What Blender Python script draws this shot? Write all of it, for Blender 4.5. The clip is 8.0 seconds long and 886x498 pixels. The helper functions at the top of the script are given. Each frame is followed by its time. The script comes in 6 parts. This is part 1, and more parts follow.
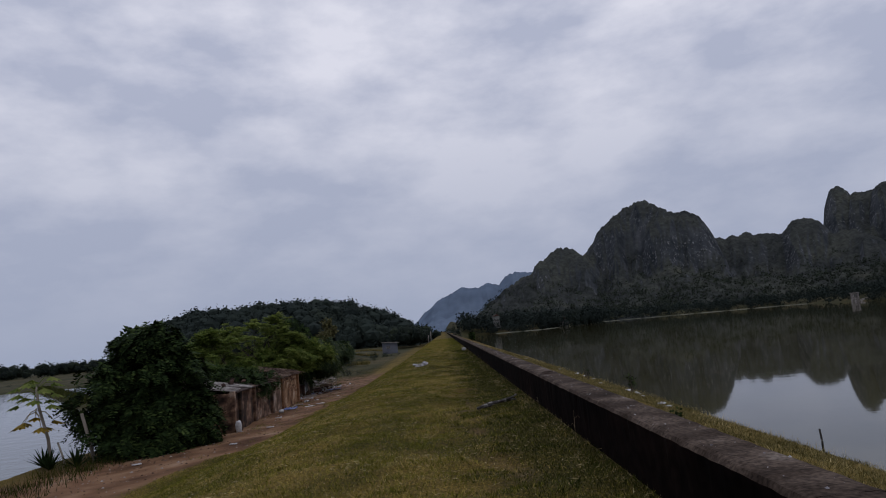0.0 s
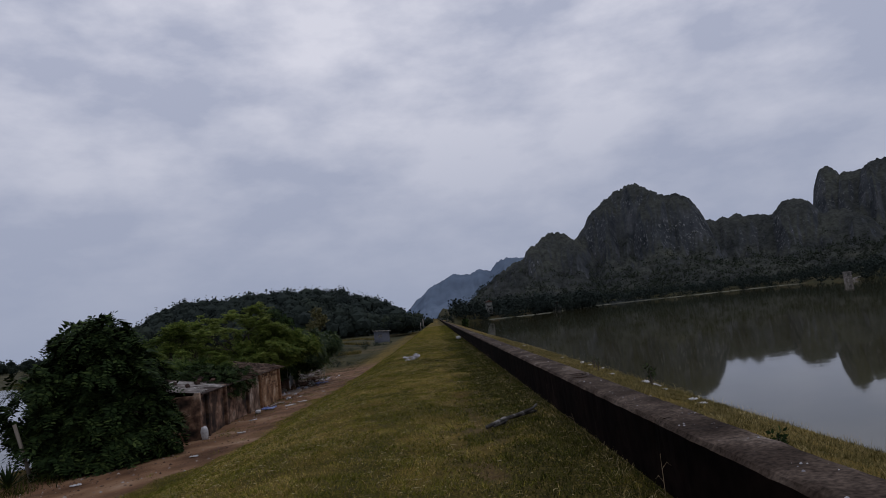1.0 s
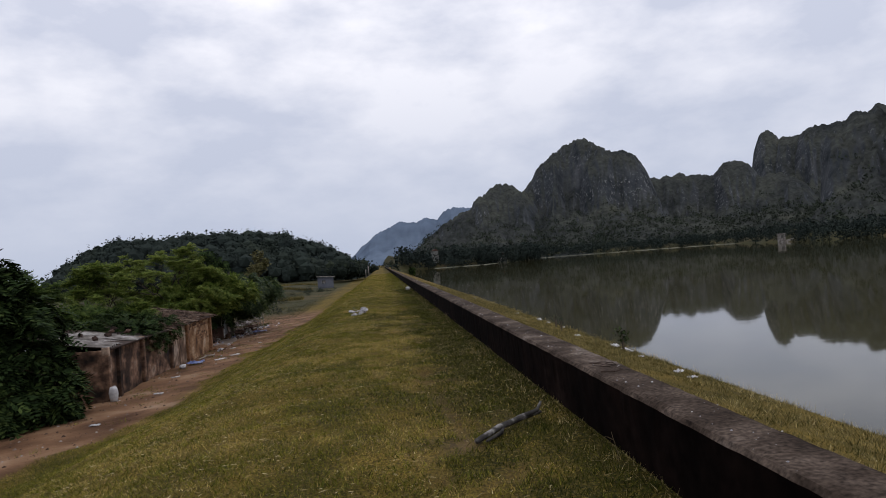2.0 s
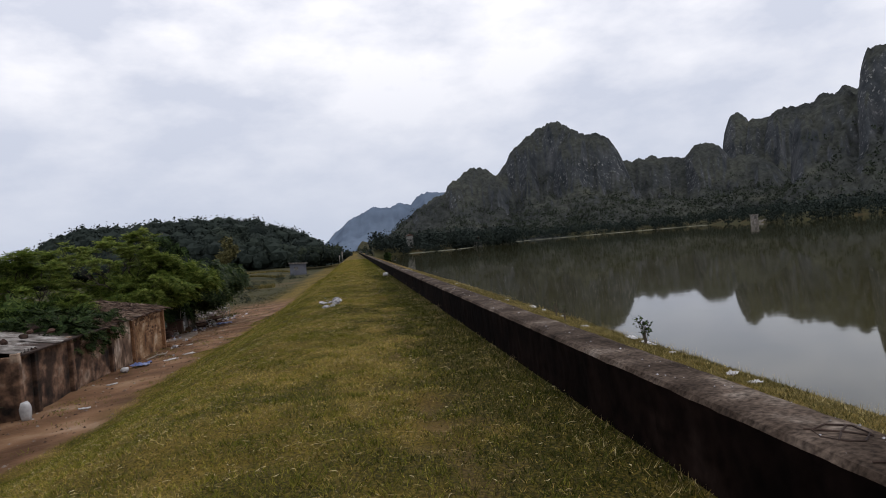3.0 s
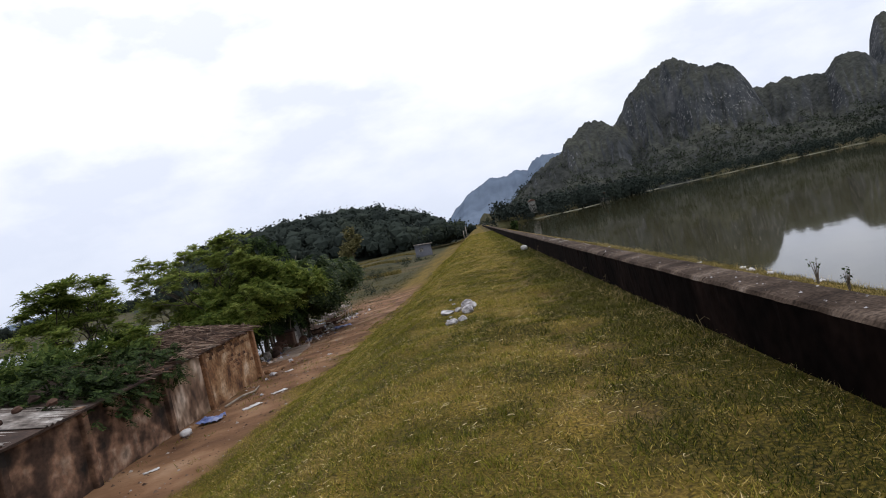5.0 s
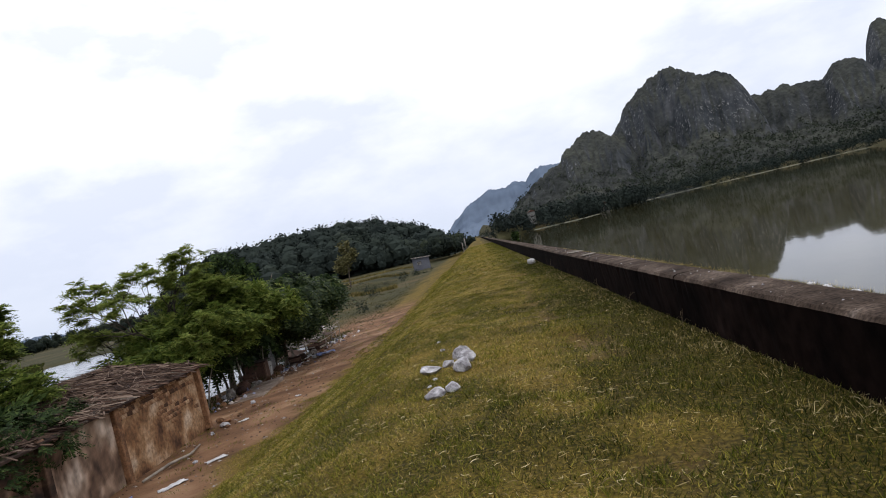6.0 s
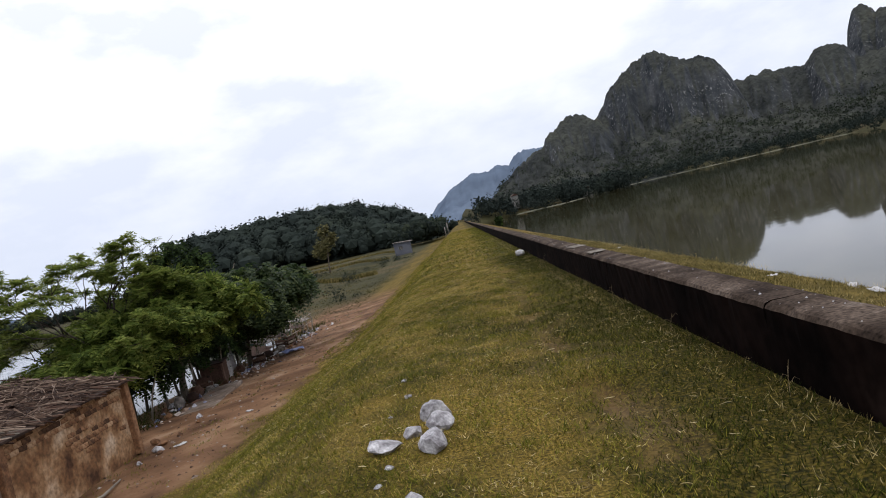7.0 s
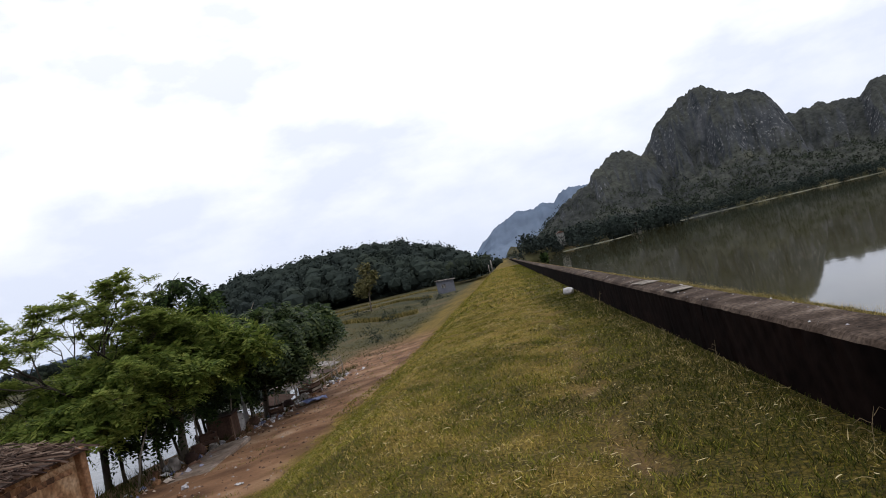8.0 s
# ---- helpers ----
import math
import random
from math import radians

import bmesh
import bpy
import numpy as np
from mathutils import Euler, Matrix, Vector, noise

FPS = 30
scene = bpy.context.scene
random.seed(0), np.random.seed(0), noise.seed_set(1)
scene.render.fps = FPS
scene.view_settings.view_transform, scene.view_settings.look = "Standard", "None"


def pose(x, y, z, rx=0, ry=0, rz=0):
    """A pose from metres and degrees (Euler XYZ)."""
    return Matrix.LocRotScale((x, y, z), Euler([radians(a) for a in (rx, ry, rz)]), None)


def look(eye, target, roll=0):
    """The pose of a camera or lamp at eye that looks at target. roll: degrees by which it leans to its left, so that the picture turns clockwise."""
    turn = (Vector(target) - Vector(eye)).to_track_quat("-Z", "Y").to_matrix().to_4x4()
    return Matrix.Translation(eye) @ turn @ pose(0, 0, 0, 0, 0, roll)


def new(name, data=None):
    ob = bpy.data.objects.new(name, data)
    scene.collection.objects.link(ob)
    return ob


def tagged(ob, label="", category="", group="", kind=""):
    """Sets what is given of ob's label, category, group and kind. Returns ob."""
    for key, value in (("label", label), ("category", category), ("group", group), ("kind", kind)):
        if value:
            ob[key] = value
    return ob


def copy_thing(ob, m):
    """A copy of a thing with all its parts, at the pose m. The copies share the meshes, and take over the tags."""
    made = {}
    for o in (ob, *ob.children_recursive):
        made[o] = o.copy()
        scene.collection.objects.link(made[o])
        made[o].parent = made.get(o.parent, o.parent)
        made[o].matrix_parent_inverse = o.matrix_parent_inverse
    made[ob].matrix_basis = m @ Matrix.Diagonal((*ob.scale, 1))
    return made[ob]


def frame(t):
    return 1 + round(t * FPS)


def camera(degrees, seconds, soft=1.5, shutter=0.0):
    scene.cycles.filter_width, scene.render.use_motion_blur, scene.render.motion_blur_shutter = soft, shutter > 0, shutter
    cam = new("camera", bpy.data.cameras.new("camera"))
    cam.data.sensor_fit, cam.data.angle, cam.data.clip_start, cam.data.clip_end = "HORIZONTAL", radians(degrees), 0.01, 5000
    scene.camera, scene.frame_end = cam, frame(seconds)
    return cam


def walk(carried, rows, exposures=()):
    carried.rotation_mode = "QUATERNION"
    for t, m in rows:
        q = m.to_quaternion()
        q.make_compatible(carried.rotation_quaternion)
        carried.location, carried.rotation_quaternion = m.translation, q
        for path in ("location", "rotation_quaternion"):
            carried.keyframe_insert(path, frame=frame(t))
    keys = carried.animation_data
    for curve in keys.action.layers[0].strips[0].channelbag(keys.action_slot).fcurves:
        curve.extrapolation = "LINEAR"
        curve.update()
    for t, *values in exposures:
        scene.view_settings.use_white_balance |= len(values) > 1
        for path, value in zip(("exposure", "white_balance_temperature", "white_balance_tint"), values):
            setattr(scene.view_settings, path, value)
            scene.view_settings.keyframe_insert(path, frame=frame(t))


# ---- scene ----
cam = camera(67.0, 8.0, soft=1.0)
# seconds, x, y, z, yaw to the left, pitch up, lean to the right
ROWS = [
    (0.0, 0.423, -0.700, 1.275, -0.55, 6.98, 5.21),
    (0.5, 0.427, 0.667, 1.270, -0.65, 8.30, 5.83),
    (1.0, 0.400, 2.144, 1.326, -1.21, 5.80, 6.32),
    (1.5, 0.239, 3.480, 1.419, -3.08, 0.52, 5.32),
    (1.7, 0.213, 3.920, 1.462, -4.22, 0.99, 4.98),
    (2.8, 0.193, 7.112, 1.406, -6.94, 0.39, 4.03),
    (3.0, 0.154, 7.754, 1.377, -7.47, -0.51, 5.10),
    (3.5, 0.072, 9.697, 1.464, -6.45, -2.93, 4.66),
    (4.0, 0.109, 11.421, 1.525, -1.92, -2.21, 6.52),
    (4.2, 0.149, 12.046, 1.554, 0.22, -0.80, 7.97),
    (5.3, -0.031, 15.982, 1.341, 3.62, -1.60, 13.43),
    (5.5, 0.010, 16.752, 1.424, 3.71, -1.40, 13.49),
    (6.0, 0.004, 18.739, 1.329, 3.09, -0.40, 13.63),
    (6.5, 0.005, 20.251, 1.335, 2.57, -0.99, 13.41),
    (7.0, 0.053, 21.266, 1.448, 1.98, -2.11, 13.41),
    (7.5, 0.044, 22.481, 1.484, 2.92, -0.94, 13.48),
    (8.0, 0.216, 24.037, 1.272, 4.97, 1.97, 13.65),
]


def carried_pose(x, y, z, yaw, pitch, lean):
    a, p = radians(yaw), radians(pitch)
    eye = Vector((x, y, z))
    return look(eye, eye + Vector((-math.sin(a) * math.cos(p), math.cos(a) * math.cos(p), math.sin(p))), -lean)


EXPOSURES = [(0.0, -0.97, 5950, 14), (0.5, -1.04, 5950, 14), (1.0, -1.07, 5950, 14), (1.5, -0.42, 6200, 12), (2.8, -0.38, 6350, 11), (3.0, -0.26, 6450, 10), (4.0, 0.1, 6500, 10), (6.0, 0.12, 6450, 10), (8.0, 0.12, 6450, 10)]
walk(cam, [(t, carried_pose(*row)) for t, *row in ROWS], EXPOSURES)

# ---- sky and sun ----
world = bpy.data.worlds.new("world")
scene.world = world
world.use_nodes = True
wn, wl = world.node_tree.nodes, world.node_tree.links
wn.clear()
w_out = wn.new("ShaderNodeOutputWorld")
w_bg = wn.new("ShaderNodeBackground")
w_co = wn.new("ShaderNodeTexCoord")
w_map = wn.new("ShaderNodeMapping")
w_map.inputs["Scale"].default_value = (1.0, 1.0, 2.2)
w_big = wn.new("ShaderNodeTexNoise")
w_big.inputs["Scale"].default_value, w_big.inputs["Detail"].default_value, w_big.inputs["Roughness"].default_value = 4.6, 6.0, 0.54
w_ramp = wn.new("ShaderNodeValToRGB")
w_ramp.color_ramp.elements[0].position, w_ramp.color_ramp.elements[0].color = 0.4, (0.86, 0.895, 1.03, 1)
w_ramp.color_ramp.elements[1].position, w_ramp.color_ramp.elements[1].color = 0.66, (1.42, 1.39, 1.42, 1)
w_sep = wn.new("ShaderNodeSeparateXYZ")
w_hor = wn.new("ShaderNodeMapRange")
w_hor.inputs["From Min"].default_value, w_hor.inputs["From Max"].default_value = 0.0, 0.38
w_mix = wn.new("ShaderNodeMix")
w_mix.data_type = "RGBA"
w_mix.inputs[6].default_value = (0.66, 0.72, 0.86, 1)
wl.new(w_co.outputs["Generated"], w_map.inputs["Vector"])
wl.new(w_map.outputs["Vector"], w_big.inputs["Vector"])
wl.new(w_big.outputs["Fac"], w_ramp.inputs["Fac"])
wl.new(w_co.outputs["Generated"], w_sep.inputs["Vector"])
wl.new(w_sep.outputs["Z"], w_hor.inputs["Value"])
wl.new(w_hor.outputs["Result"], w_mix.inputs["Factor"])
wl.new(w_ramp.outputs["Color"], w_mix.inputs[7])
wl.new(w_mix.outputs[2], w_bg.inputs["Color"])
wl.new(w_bg.outputs["Background"], w_out.inputs["Surface"])
w_bg.inputs["Strength"].default_value = 1.0
sun = new("sun", bpy.data.lights.new("sun", "SUN"))
sun.data.energy, sun.data.angle, sun.data.color = 0.8, radians(25), (1.0, 0.97, 0.92)
sun.matrix_world = look((0, 0, 50), (-16, 22, 0))


# ---- materials ----
def stuff_colour(name, stops, scale, rough=0.9, bump=0.0, bump_scale=30.0, fine=None, island=0.0, stretch=(1, 1, 1), metal=0.0, spec=0.3, each=0.0):
    """A material of two noises: stops (position, colour) along the large one, fine: (scale, amount) of the small one."""
    m = bpy.data.materials.new(name)
    m.use_nodes = True
    n, l = m.node_tree.nodes, m.node_tree.links
    bsdf = n["Principled BSDF"]
    co = n.new("ShaderNodeTexCoord")
    mp = n.new("ShaderNodeMapping")
    mp.inputs["Scale"].default_value = stretch
    l.new(co.outputs["Object"], mp.inputs["Vector"])
    tex = n.new("ShaderNodeTexNoise")
    tex.inputs["Scale"].default_value, tex.inputs["Detail"].default_value = scale, 5.0
    l.new(mp.outputs["Vector"], tex.inputs["Vector"])
    fac = tex.outputs["Fac"]
    if island:
        geo = n.new("ShaderNodeNewGeometry")
        mix = n.new("ShaderNodeMix")
        mix.inputs["Factor"].default_value = island
        l.new(fac, mix.inputs["A"])
        l.new(geo.outputs["Random Per Island"], mix.inputs["B"])
        fac = mix.outputs["Result"]
    if each:
        info = n.new("ShaderNodeObjectInfo")
        mix = n.new("ShaderNodeMix")
        mix.inputs["Factor"].default_value = each
        l.new(fac, mix.inputs["A"])
        l.new(info.outputs["Random"], mix.inputs["B"])
        fac = mix.outputs["Result"]
    ramp = n.new("ShaderNodeValToRGB")
    els = ramp.color_ramp.elements
    while len(els) < len(stops):
        els.new(0.5)
    for e, (p, c) in zip(els, stops):
        e.position, e.color = p, (*c, 1)
    l.new(fac, ramp.inputs["Fac"])
    colour = ramp.outputs["Color"]
    if fine:
        t2 = n.new("ShaderNodeTexNoise")
        t2.inputs["Scale"].default_value, t2.inputs["Detail"].default_value = fine[0], 4.0
        l.new(mp.outputs["Vector"], t2.inputs["Vector"])
        rng = n.new("ShaderNodeMapRange")
        rng.inputs["From Min"].default_value, rng.inputs["From Max"].default_value = 0.3, 0.7
        rng.inputs["To Min"].default_value, rng.inputs["To Max"].default_value = 1 - fine[1], 1 + fine[1]
        l.new(t2.outputs["Fac"], rng.inputs["Value"])
        mul = n.new("ShaderNodeVectorMath")
        mul.operation = "MULTIPLY"
        l.new(colour, mul.inputs[0])
        l.new(rng.outputs["Result"], mul.inputs[1])
        colour = mul.outputs["Vector"]
    l.new(colour, bsdf.inputs["Base Color"])
    bsdf.inputs["Roughness"].default_value, bsdf.inputs["Metallic"].default_value = rough, metal
    bsdf.inputs["Specular IOR Level"].default_value = spec
    if bump:
        t3 = n.new("ShaderNodeTexNoise")
        t3.inputs["Scale"].default_value, t3.inputs["Detail"].default_value = bump_scale, 6.0
        l.new(mp.outputs["Vector"], t3.inputs["Vector"])
        b = n.new("ShaderNodeBump")
        b.inputs["Strength"].default_value, b.inputs["Distance"].default_value = min(bump * 20, 1.0), bump
        l.new(t3.outputs["Fac"], b.inputs["Height"])
        l.new(b.outputs["Normal"], bsdf.inputs["Normal"])
    return m


M_WALL_FACE = stuff_colour("near_black_concrete", [(0.4, (0.003, 0.0019, 0.0016)), (0.62, (0.0075, 0.0044, 0.0035)), (0.74, (0.016, 0.010, 0.008)), (0.85, (0.05, 0.04, 0.033))], 1.3, 0.98, 0.012, 18, (9, 0.5), spec=0.02)
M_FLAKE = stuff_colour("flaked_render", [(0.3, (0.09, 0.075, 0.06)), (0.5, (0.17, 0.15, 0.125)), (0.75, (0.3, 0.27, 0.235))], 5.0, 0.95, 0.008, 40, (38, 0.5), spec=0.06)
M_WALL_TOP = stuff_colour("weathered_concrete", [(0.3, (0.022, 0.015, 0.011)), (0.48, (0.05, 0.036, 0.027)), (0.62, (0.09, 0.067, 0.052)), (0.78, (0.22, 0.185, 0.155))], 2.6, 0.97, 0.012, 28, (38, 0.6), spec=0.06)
M_LAKE = stuff_colour("lake_water", [(0.3, (0.036, 0.033, 0.011)), (0.7, (0.056, 0.046, 0.015))], 0.01, 0.035, spec=0.5)
M_POND = stuff_colour("pond_water", [(0.3, (0.08, 0.08, 0.06)), (0.7, (0.1, 0.1, 0.08))], 0.05, 0.03, spec=0.5)


def rock_material():
    """Dark weathered limestone on the steep faces, with pale broken specks, and scrub green on the gentler slopes."""
    m = stuff_colour("mountain_scrub", [(0.3, (0.025, 0.028, 0.028)), (0.5, (0.039, 0.042, 0.039)), (0.68, (0.053, 0.056, 0.047)), (0.85, (0.086, 0.08, 0.06))], 0.03, 0.98, 1.6, 0.2, (0.3, 0.4), spec=0.02)
    n, l = m.node_tree.nodes, m.node_tree.links
    bsdf = n["Principled BSDF"]
    green = bsdf.inputs["Base Color"].links[0].from_socket
    co, mp = n.new("ShaderNodeTexCoord"), n.new("ShaderNodeMapping")
    mp.inputs["Scale"].default_value = (1, 1, 0.8)
    l.new(co.outputs["Object"], mp.inputs["Vector"])

    def layer(scale, detail, stops):
        t, ramp = n.new("ShaderNodeTexNoise"), n.new("ShaderNodeValToRGB")
        t.inputs["Scale"].default_value, t.inputs["Detail"].default_value, t.inputs["Roughness"].default_value = scale, detail, 0.65
        while len(ramp.color_ramp.elements) < len(stops):
            ramp.color_ramp.elements.new(0.5)
        for e, (p, c) in zip(ramp.color_ramp.elements, stops):
            e.position, e.color = p, (*c, 1)
        l.new(mp.outputs["Vector"], t.inputs["Vector"])
        l.new(t.outputs["Fac"], ramp.inputs["Fac"])
        return ramp.outputs["Color"]

    def blend(fac, a, b):
        x = n.new("ShaderNodeMix")
        x.data_type = "RGBA"
        l.new(fac, x.inputs["Factor"])
        l.new(a, x.inputs[6])
        l.new(b, x.inputs[7])
        return x.outputs[2]

    face = layer(0.06, 8.0, [(0.36, (0.024, 0.028, 0.031)), (0.5, (0.045, 0.050, 0.055)), (0.64, (0.074, 0.077, 0.081))])
    pale = layer(0.3, 3.0, [(0.3, (0.16, 0.16, 0.165)), (0.7, (0.4, 0.39, 0.38))])
    specks = layer(0.42, 2.5, [(0.57, (0, 0, 0)), (0.68, (1, 1, 1))])
    patches = layer(0.02, 3.0, [(0.38, (0, 0, 0)), (0.6, (0.8, 0.8, 0.8))])
    both = n.new("ShaderNodeMath")
    both.operation = "MULTIPLY"
    l.new(specks, both.inputs[0])
    l.new(patches, both.inputs[1])
    rockface = blend(both.outputs["Value"], face, pale)
    geo, sep, rng_ = n.new("ShaderNodeNewGeometry"), n.new("ShaderNodeSeparateXYZ"), n.new("ShaderNodeMapRange")
    rng_.inputs["From Min"].default_value, rng_.inputs["From Max"].default_value = 0.72, 0.5
    l.new(geo.outputs["Normal"], sep.inputs["Vector"])
    l.new(sep.outputs["Z"], rng_.inputs["Value"])
    l.new(blend(rng_.outputs["Result"], green, rockface), bsdf.inputs["Base Color"])
    return m


M_ROCK = rock_material()
# the distance haze is put into this pale blue base colour
M_FAR_HAZED = stuff_colour("haze_blue_ridge", [(0.3, (0.10, 0.13, 0.18)), (0.7, (0.13, 0.165, 0.22))], 0.004, 1.0, fine=(0.02, 0.15), spec=0.0)
M_SCRUB = stuff_colour("scrub_leaves", [(0.25, (0.027, 0.034, 0.027)), (0.6, (0.038, 0.046, 0.032)), (0.85, (0.060, 0.065, 0.040))], 0.05, 0.95, island=0.3, spec=0.02)
M_FOREST = stuff_colour("forest_leaves", [(0.25, (0.018, 0.025, 0.023)), (0.6, (0.034, 0.045, 0.032)), (0.85, (0.058, 0.068, 0.036))], 0.06, 0.8, island=0.4, spec=0.1)
M_WOODS = stuff_colour("dark_woodland", [(0.25, (0.018, 0.024, 0.023)), (0.6, (0.027, 0.035, 0.029)), (0.85, (0.044, 0.052, 0.034))], 0.06, 0.9, island=0.2, spec=0.04)
M_LEAF_DARK = stuff_colour("dark_leaves", [(0.2, (0.008, 0.014, 0.005)), (0.6, (0.023, 0.040, 0.012)), (0.9, (0.065, 0.09, 0.024))], 0.9, 0.8, island=0.6, spec=0.06)
M_LEAF = stuff_colour("green_leaves", [(0.2, (0.04, 0.064, 0.013)), (0.5, (0.115, 0.16, 0.03)), (0.85, (0.26, 0.29, 0.068))], 0.7, 0.7, island=0.6, spec=0.12)
M_LEAF_DRY = stuff_colour("yellow_leaves", [(0.2, (0.1, 0.07, 0.01)), (0.9, (0.4, 0.27, 0.03))], 2.0, 0.7, island=0.8)
M_BARK = stuff_colour("bark", [(0.3, (0.05, 0.04, 0.03)), (0.7, (0.14, 0.115, 0.09))], 6, 0.95, 0.01, 30, stretch=(1, 1, 0.3))
M_TWIG = stuff_colour("dark_twigs", [(0.3, (0.02, 0.015, 0.011)), (0.7, (0.06, 0.047, 0.036))], 6, 0.95, 0.006, 30, stretch=(1, 1, 0.3))
M_STONE = stuff_colour("limestone", [(0.3, (0.11, 0.10, 0.105)), (0.48, (0.3, 0.29, 0.3)), (0.66, (0.5, 0.49, 0.5))], 11, 0.9, 0.014, 30, (60, 0.3))
M_PLASTER = stuff_colour("stained_plaster", [(0.34, (0.012, 0.008, 0.006)), (0.46, (0.06, 0.033, 0.021)), (0.58, (0.17, 0.098, 0.062)), (0.72, (0.34, 0.25, 0.185))], 2.1, 0.95, 0.01, 26, (7, 0.5), stretch=(1, 0.8, 1.1))
M_DAUB = stuff_colour("ochre_render", [(0.3, (0.06, 0.027, 0.013)), (0.42, (0.17, 0.085, 0.038)), (0.54, (0.28, 0.165, 0.085)), (0.66, (0.4, 0.28, 0.18)), (0.8, (0.5, 0.4, 0.3))], 1.9, 0.96, 0.012, 22, (14, 0.4))
M_BRICK = stuff_colour("old_brick", [(0.32, (0.06, 0.03, 0.016)), (0.48, (0.17, 0.085, 0.042)), (0.6, (0.26, 0.14, 0.072)), (0.75, (0.38, 0.25, 0.15))], 9, 0.95, 0.006, 60, (25, 0.3), each=0.5)
M_CHAR_DECK = stuff_colour("dark_boards", [(0.3, (0.015, 0.009, 0.007)), (0.7, (0.06, 0.036, 0.026))], 3, 0.95, 0.006, 40, (20, 0.3))
M_PALE = stuff_colour("pale_plaster", [(0.3, (0.035, 0.02, 0.013)), (0.43, (0.13, 0.078, 0.05)), (0.55, (0.24, 0.165, 0.115)), (0.72, (0.42, 0.34, 0.27))], 1.8, 0.95, 0.01, 26, (7, 0.45), stretch=(1, 1, 0.7))
M_SLAT = stuff_colour("rotten_slats", [(0.2, (0.025, 0.013, 0.01)), (0.6, (0.085, 0.046, 0.032)), (0.9, (0.17, 0.11, 0.08))], 3, 0.95, 0.006, 40, (20, 0.3), each=0.6)
M_SHEET = stuff_colour("fibre_cement", [(0.3, (0.07, 0.058, 0.05)), (0.5, (0.17, 0.15, 0.135)), (0.72, (0.36, 0.34, 0.32))], 2.6, 0.9, 0.004, 40, (9, 0.4))
M_WHITE = stuff_colour("white_plastic", [(0.3, (0.3, 0.29, 0.29)), (0.6, (0.5, 0.49, 0.49)), (0.8, (0.66, 0.65, 0.65))], 7, 0.6, 0.004, 20)
M_BLUE = stuff_colour("blue_tarp", [(0.3, (0.05, 0.07, 0.2)), (0.55, (0.14, 0.18, 0.36)), (0.75, (0.3, 0.3, 0.36))], 6, 0.5, 0.01, 12)
M_WOOD = stuff_colour("grey_wood", [(0.3, (0.12, 0.1, 0.08)), (0.7, (0.3, 0.26, 0.21))], 5, 0.9, 0.006, 40, stretch=(1, 1, 0.2))
M_CHAR = stuff_colour("charred_wood", [(0.35, (0.012, 0.011, 0.01)), (0.5, (0.05, 0.045, 0.04)), (0.64, (0.36, 0.34, 0.32))], 7, 0.9, 0.01, 40)
M_SHORE = stuff_colour("shore_earth", [(0.3, (0.05, 0.055, 0.036)), (0.5, (0.12, 0.118, 0.085)), (0.72, (0.24, 0.23, 0.18))], 0.12, 0.95, fine=(0.6, 0.4))
M_STALK = stuff_colour("dead_stalks", [(0.3, (0.12, 0.085, 0.045)), (0.7, (0.3, 0.23, 0.13))], 20, 0.9)
M_HUT = stuff_colour("hut_concrete", [(0.3, (0.075, 0.08, 0.1)), (0.7, (0.115, 0.12, 0.14))], 0.7, 0.9, fine=(6, 0.2))


def let_light_through(m, share):
    """Thin leaves pass some of the light that falls on their other side."""
    n, l = m.node_tree.nodes, m.node_tree.links
    bsdf, out = n["Principled BSDF"], n["Material Output"]
    thin, mix = n.new("ShaderNodeBsdfTranslucent"), n.new("ShaderNodeMixShader")
    l.new(bsdf.inputs["Base Color"].links[0].from_socket, thin.inputs["Color"])
    mix.inputs["Fac"].default_value = share
    l.new(bsdf.outputs["BSDF"], mix.inputs[1])
    l.new(thin.outputs["BSDF"], mix.inputs[2])
    l.new(mix.outputs["Shader"], out.inputs["Surface"])


M_LEAF_MID = stuff_colour("shaded_leaves", [(0.2, (0.027, 0.048, 0.013)), (0.55, (0.068, 0.105, 0.026)), (0.88, (0.17, 0.205, 0.055))], 0.8, 0.75, island=0.6, spec=0.1)
M_LEAF_YOUNG = stuff_colour("young_leaves", [(0.2, (0.06, 0.09, 0.018)), (0.5, (0.15, 0.195, 0.04)), (0.85, (0.3, 0.32, 0.085))], 0.9, 0.7, island=0.6, spec=0.12)
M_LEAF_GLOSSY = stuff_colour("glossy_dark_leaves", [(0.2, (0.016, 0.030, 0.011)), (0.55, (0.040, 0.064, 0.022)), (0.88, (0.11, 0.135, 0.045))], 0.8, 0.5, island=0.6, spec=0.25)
for m in (M_LEAF, M_LEAF_DRY, M_LEAF_MID, M_LEAF_GLOSSY, M_LEAF_YOUNG, M_FOREST):
    let_light_through(m, 0.48)


# ---- mesh helpers ----
def mesh_of(name, verts, faces, material, smooth=False):
    me = bpy.data.meshes.new(name)
    me.from_pydata([tuple(v) for v in verts] if not isinstance(verts, np.ndarray) else verts.tolist(), [], faces if not isinstance(faces, np.ndarray) else faces.tolist())
    me.materials.append(material)
    if smooth:
        me.polygons.foreach_set("use_smooth", [True] * len(me.polygons))
    me.update()
    return me


def bm_mesh(name, bm, material, smooth=False):
    me = bpy.data.meshes.new(name)
    bmesh.ops.recalc_face_normals(bm, faces=bm.faces[:])
    bm.to_mesh(me)
    bm.free()
    me.materials.append(material)
    if smooth:
        me.polygons.foreach_set("use_smooth", [True] * len(me.polygons))
    return me


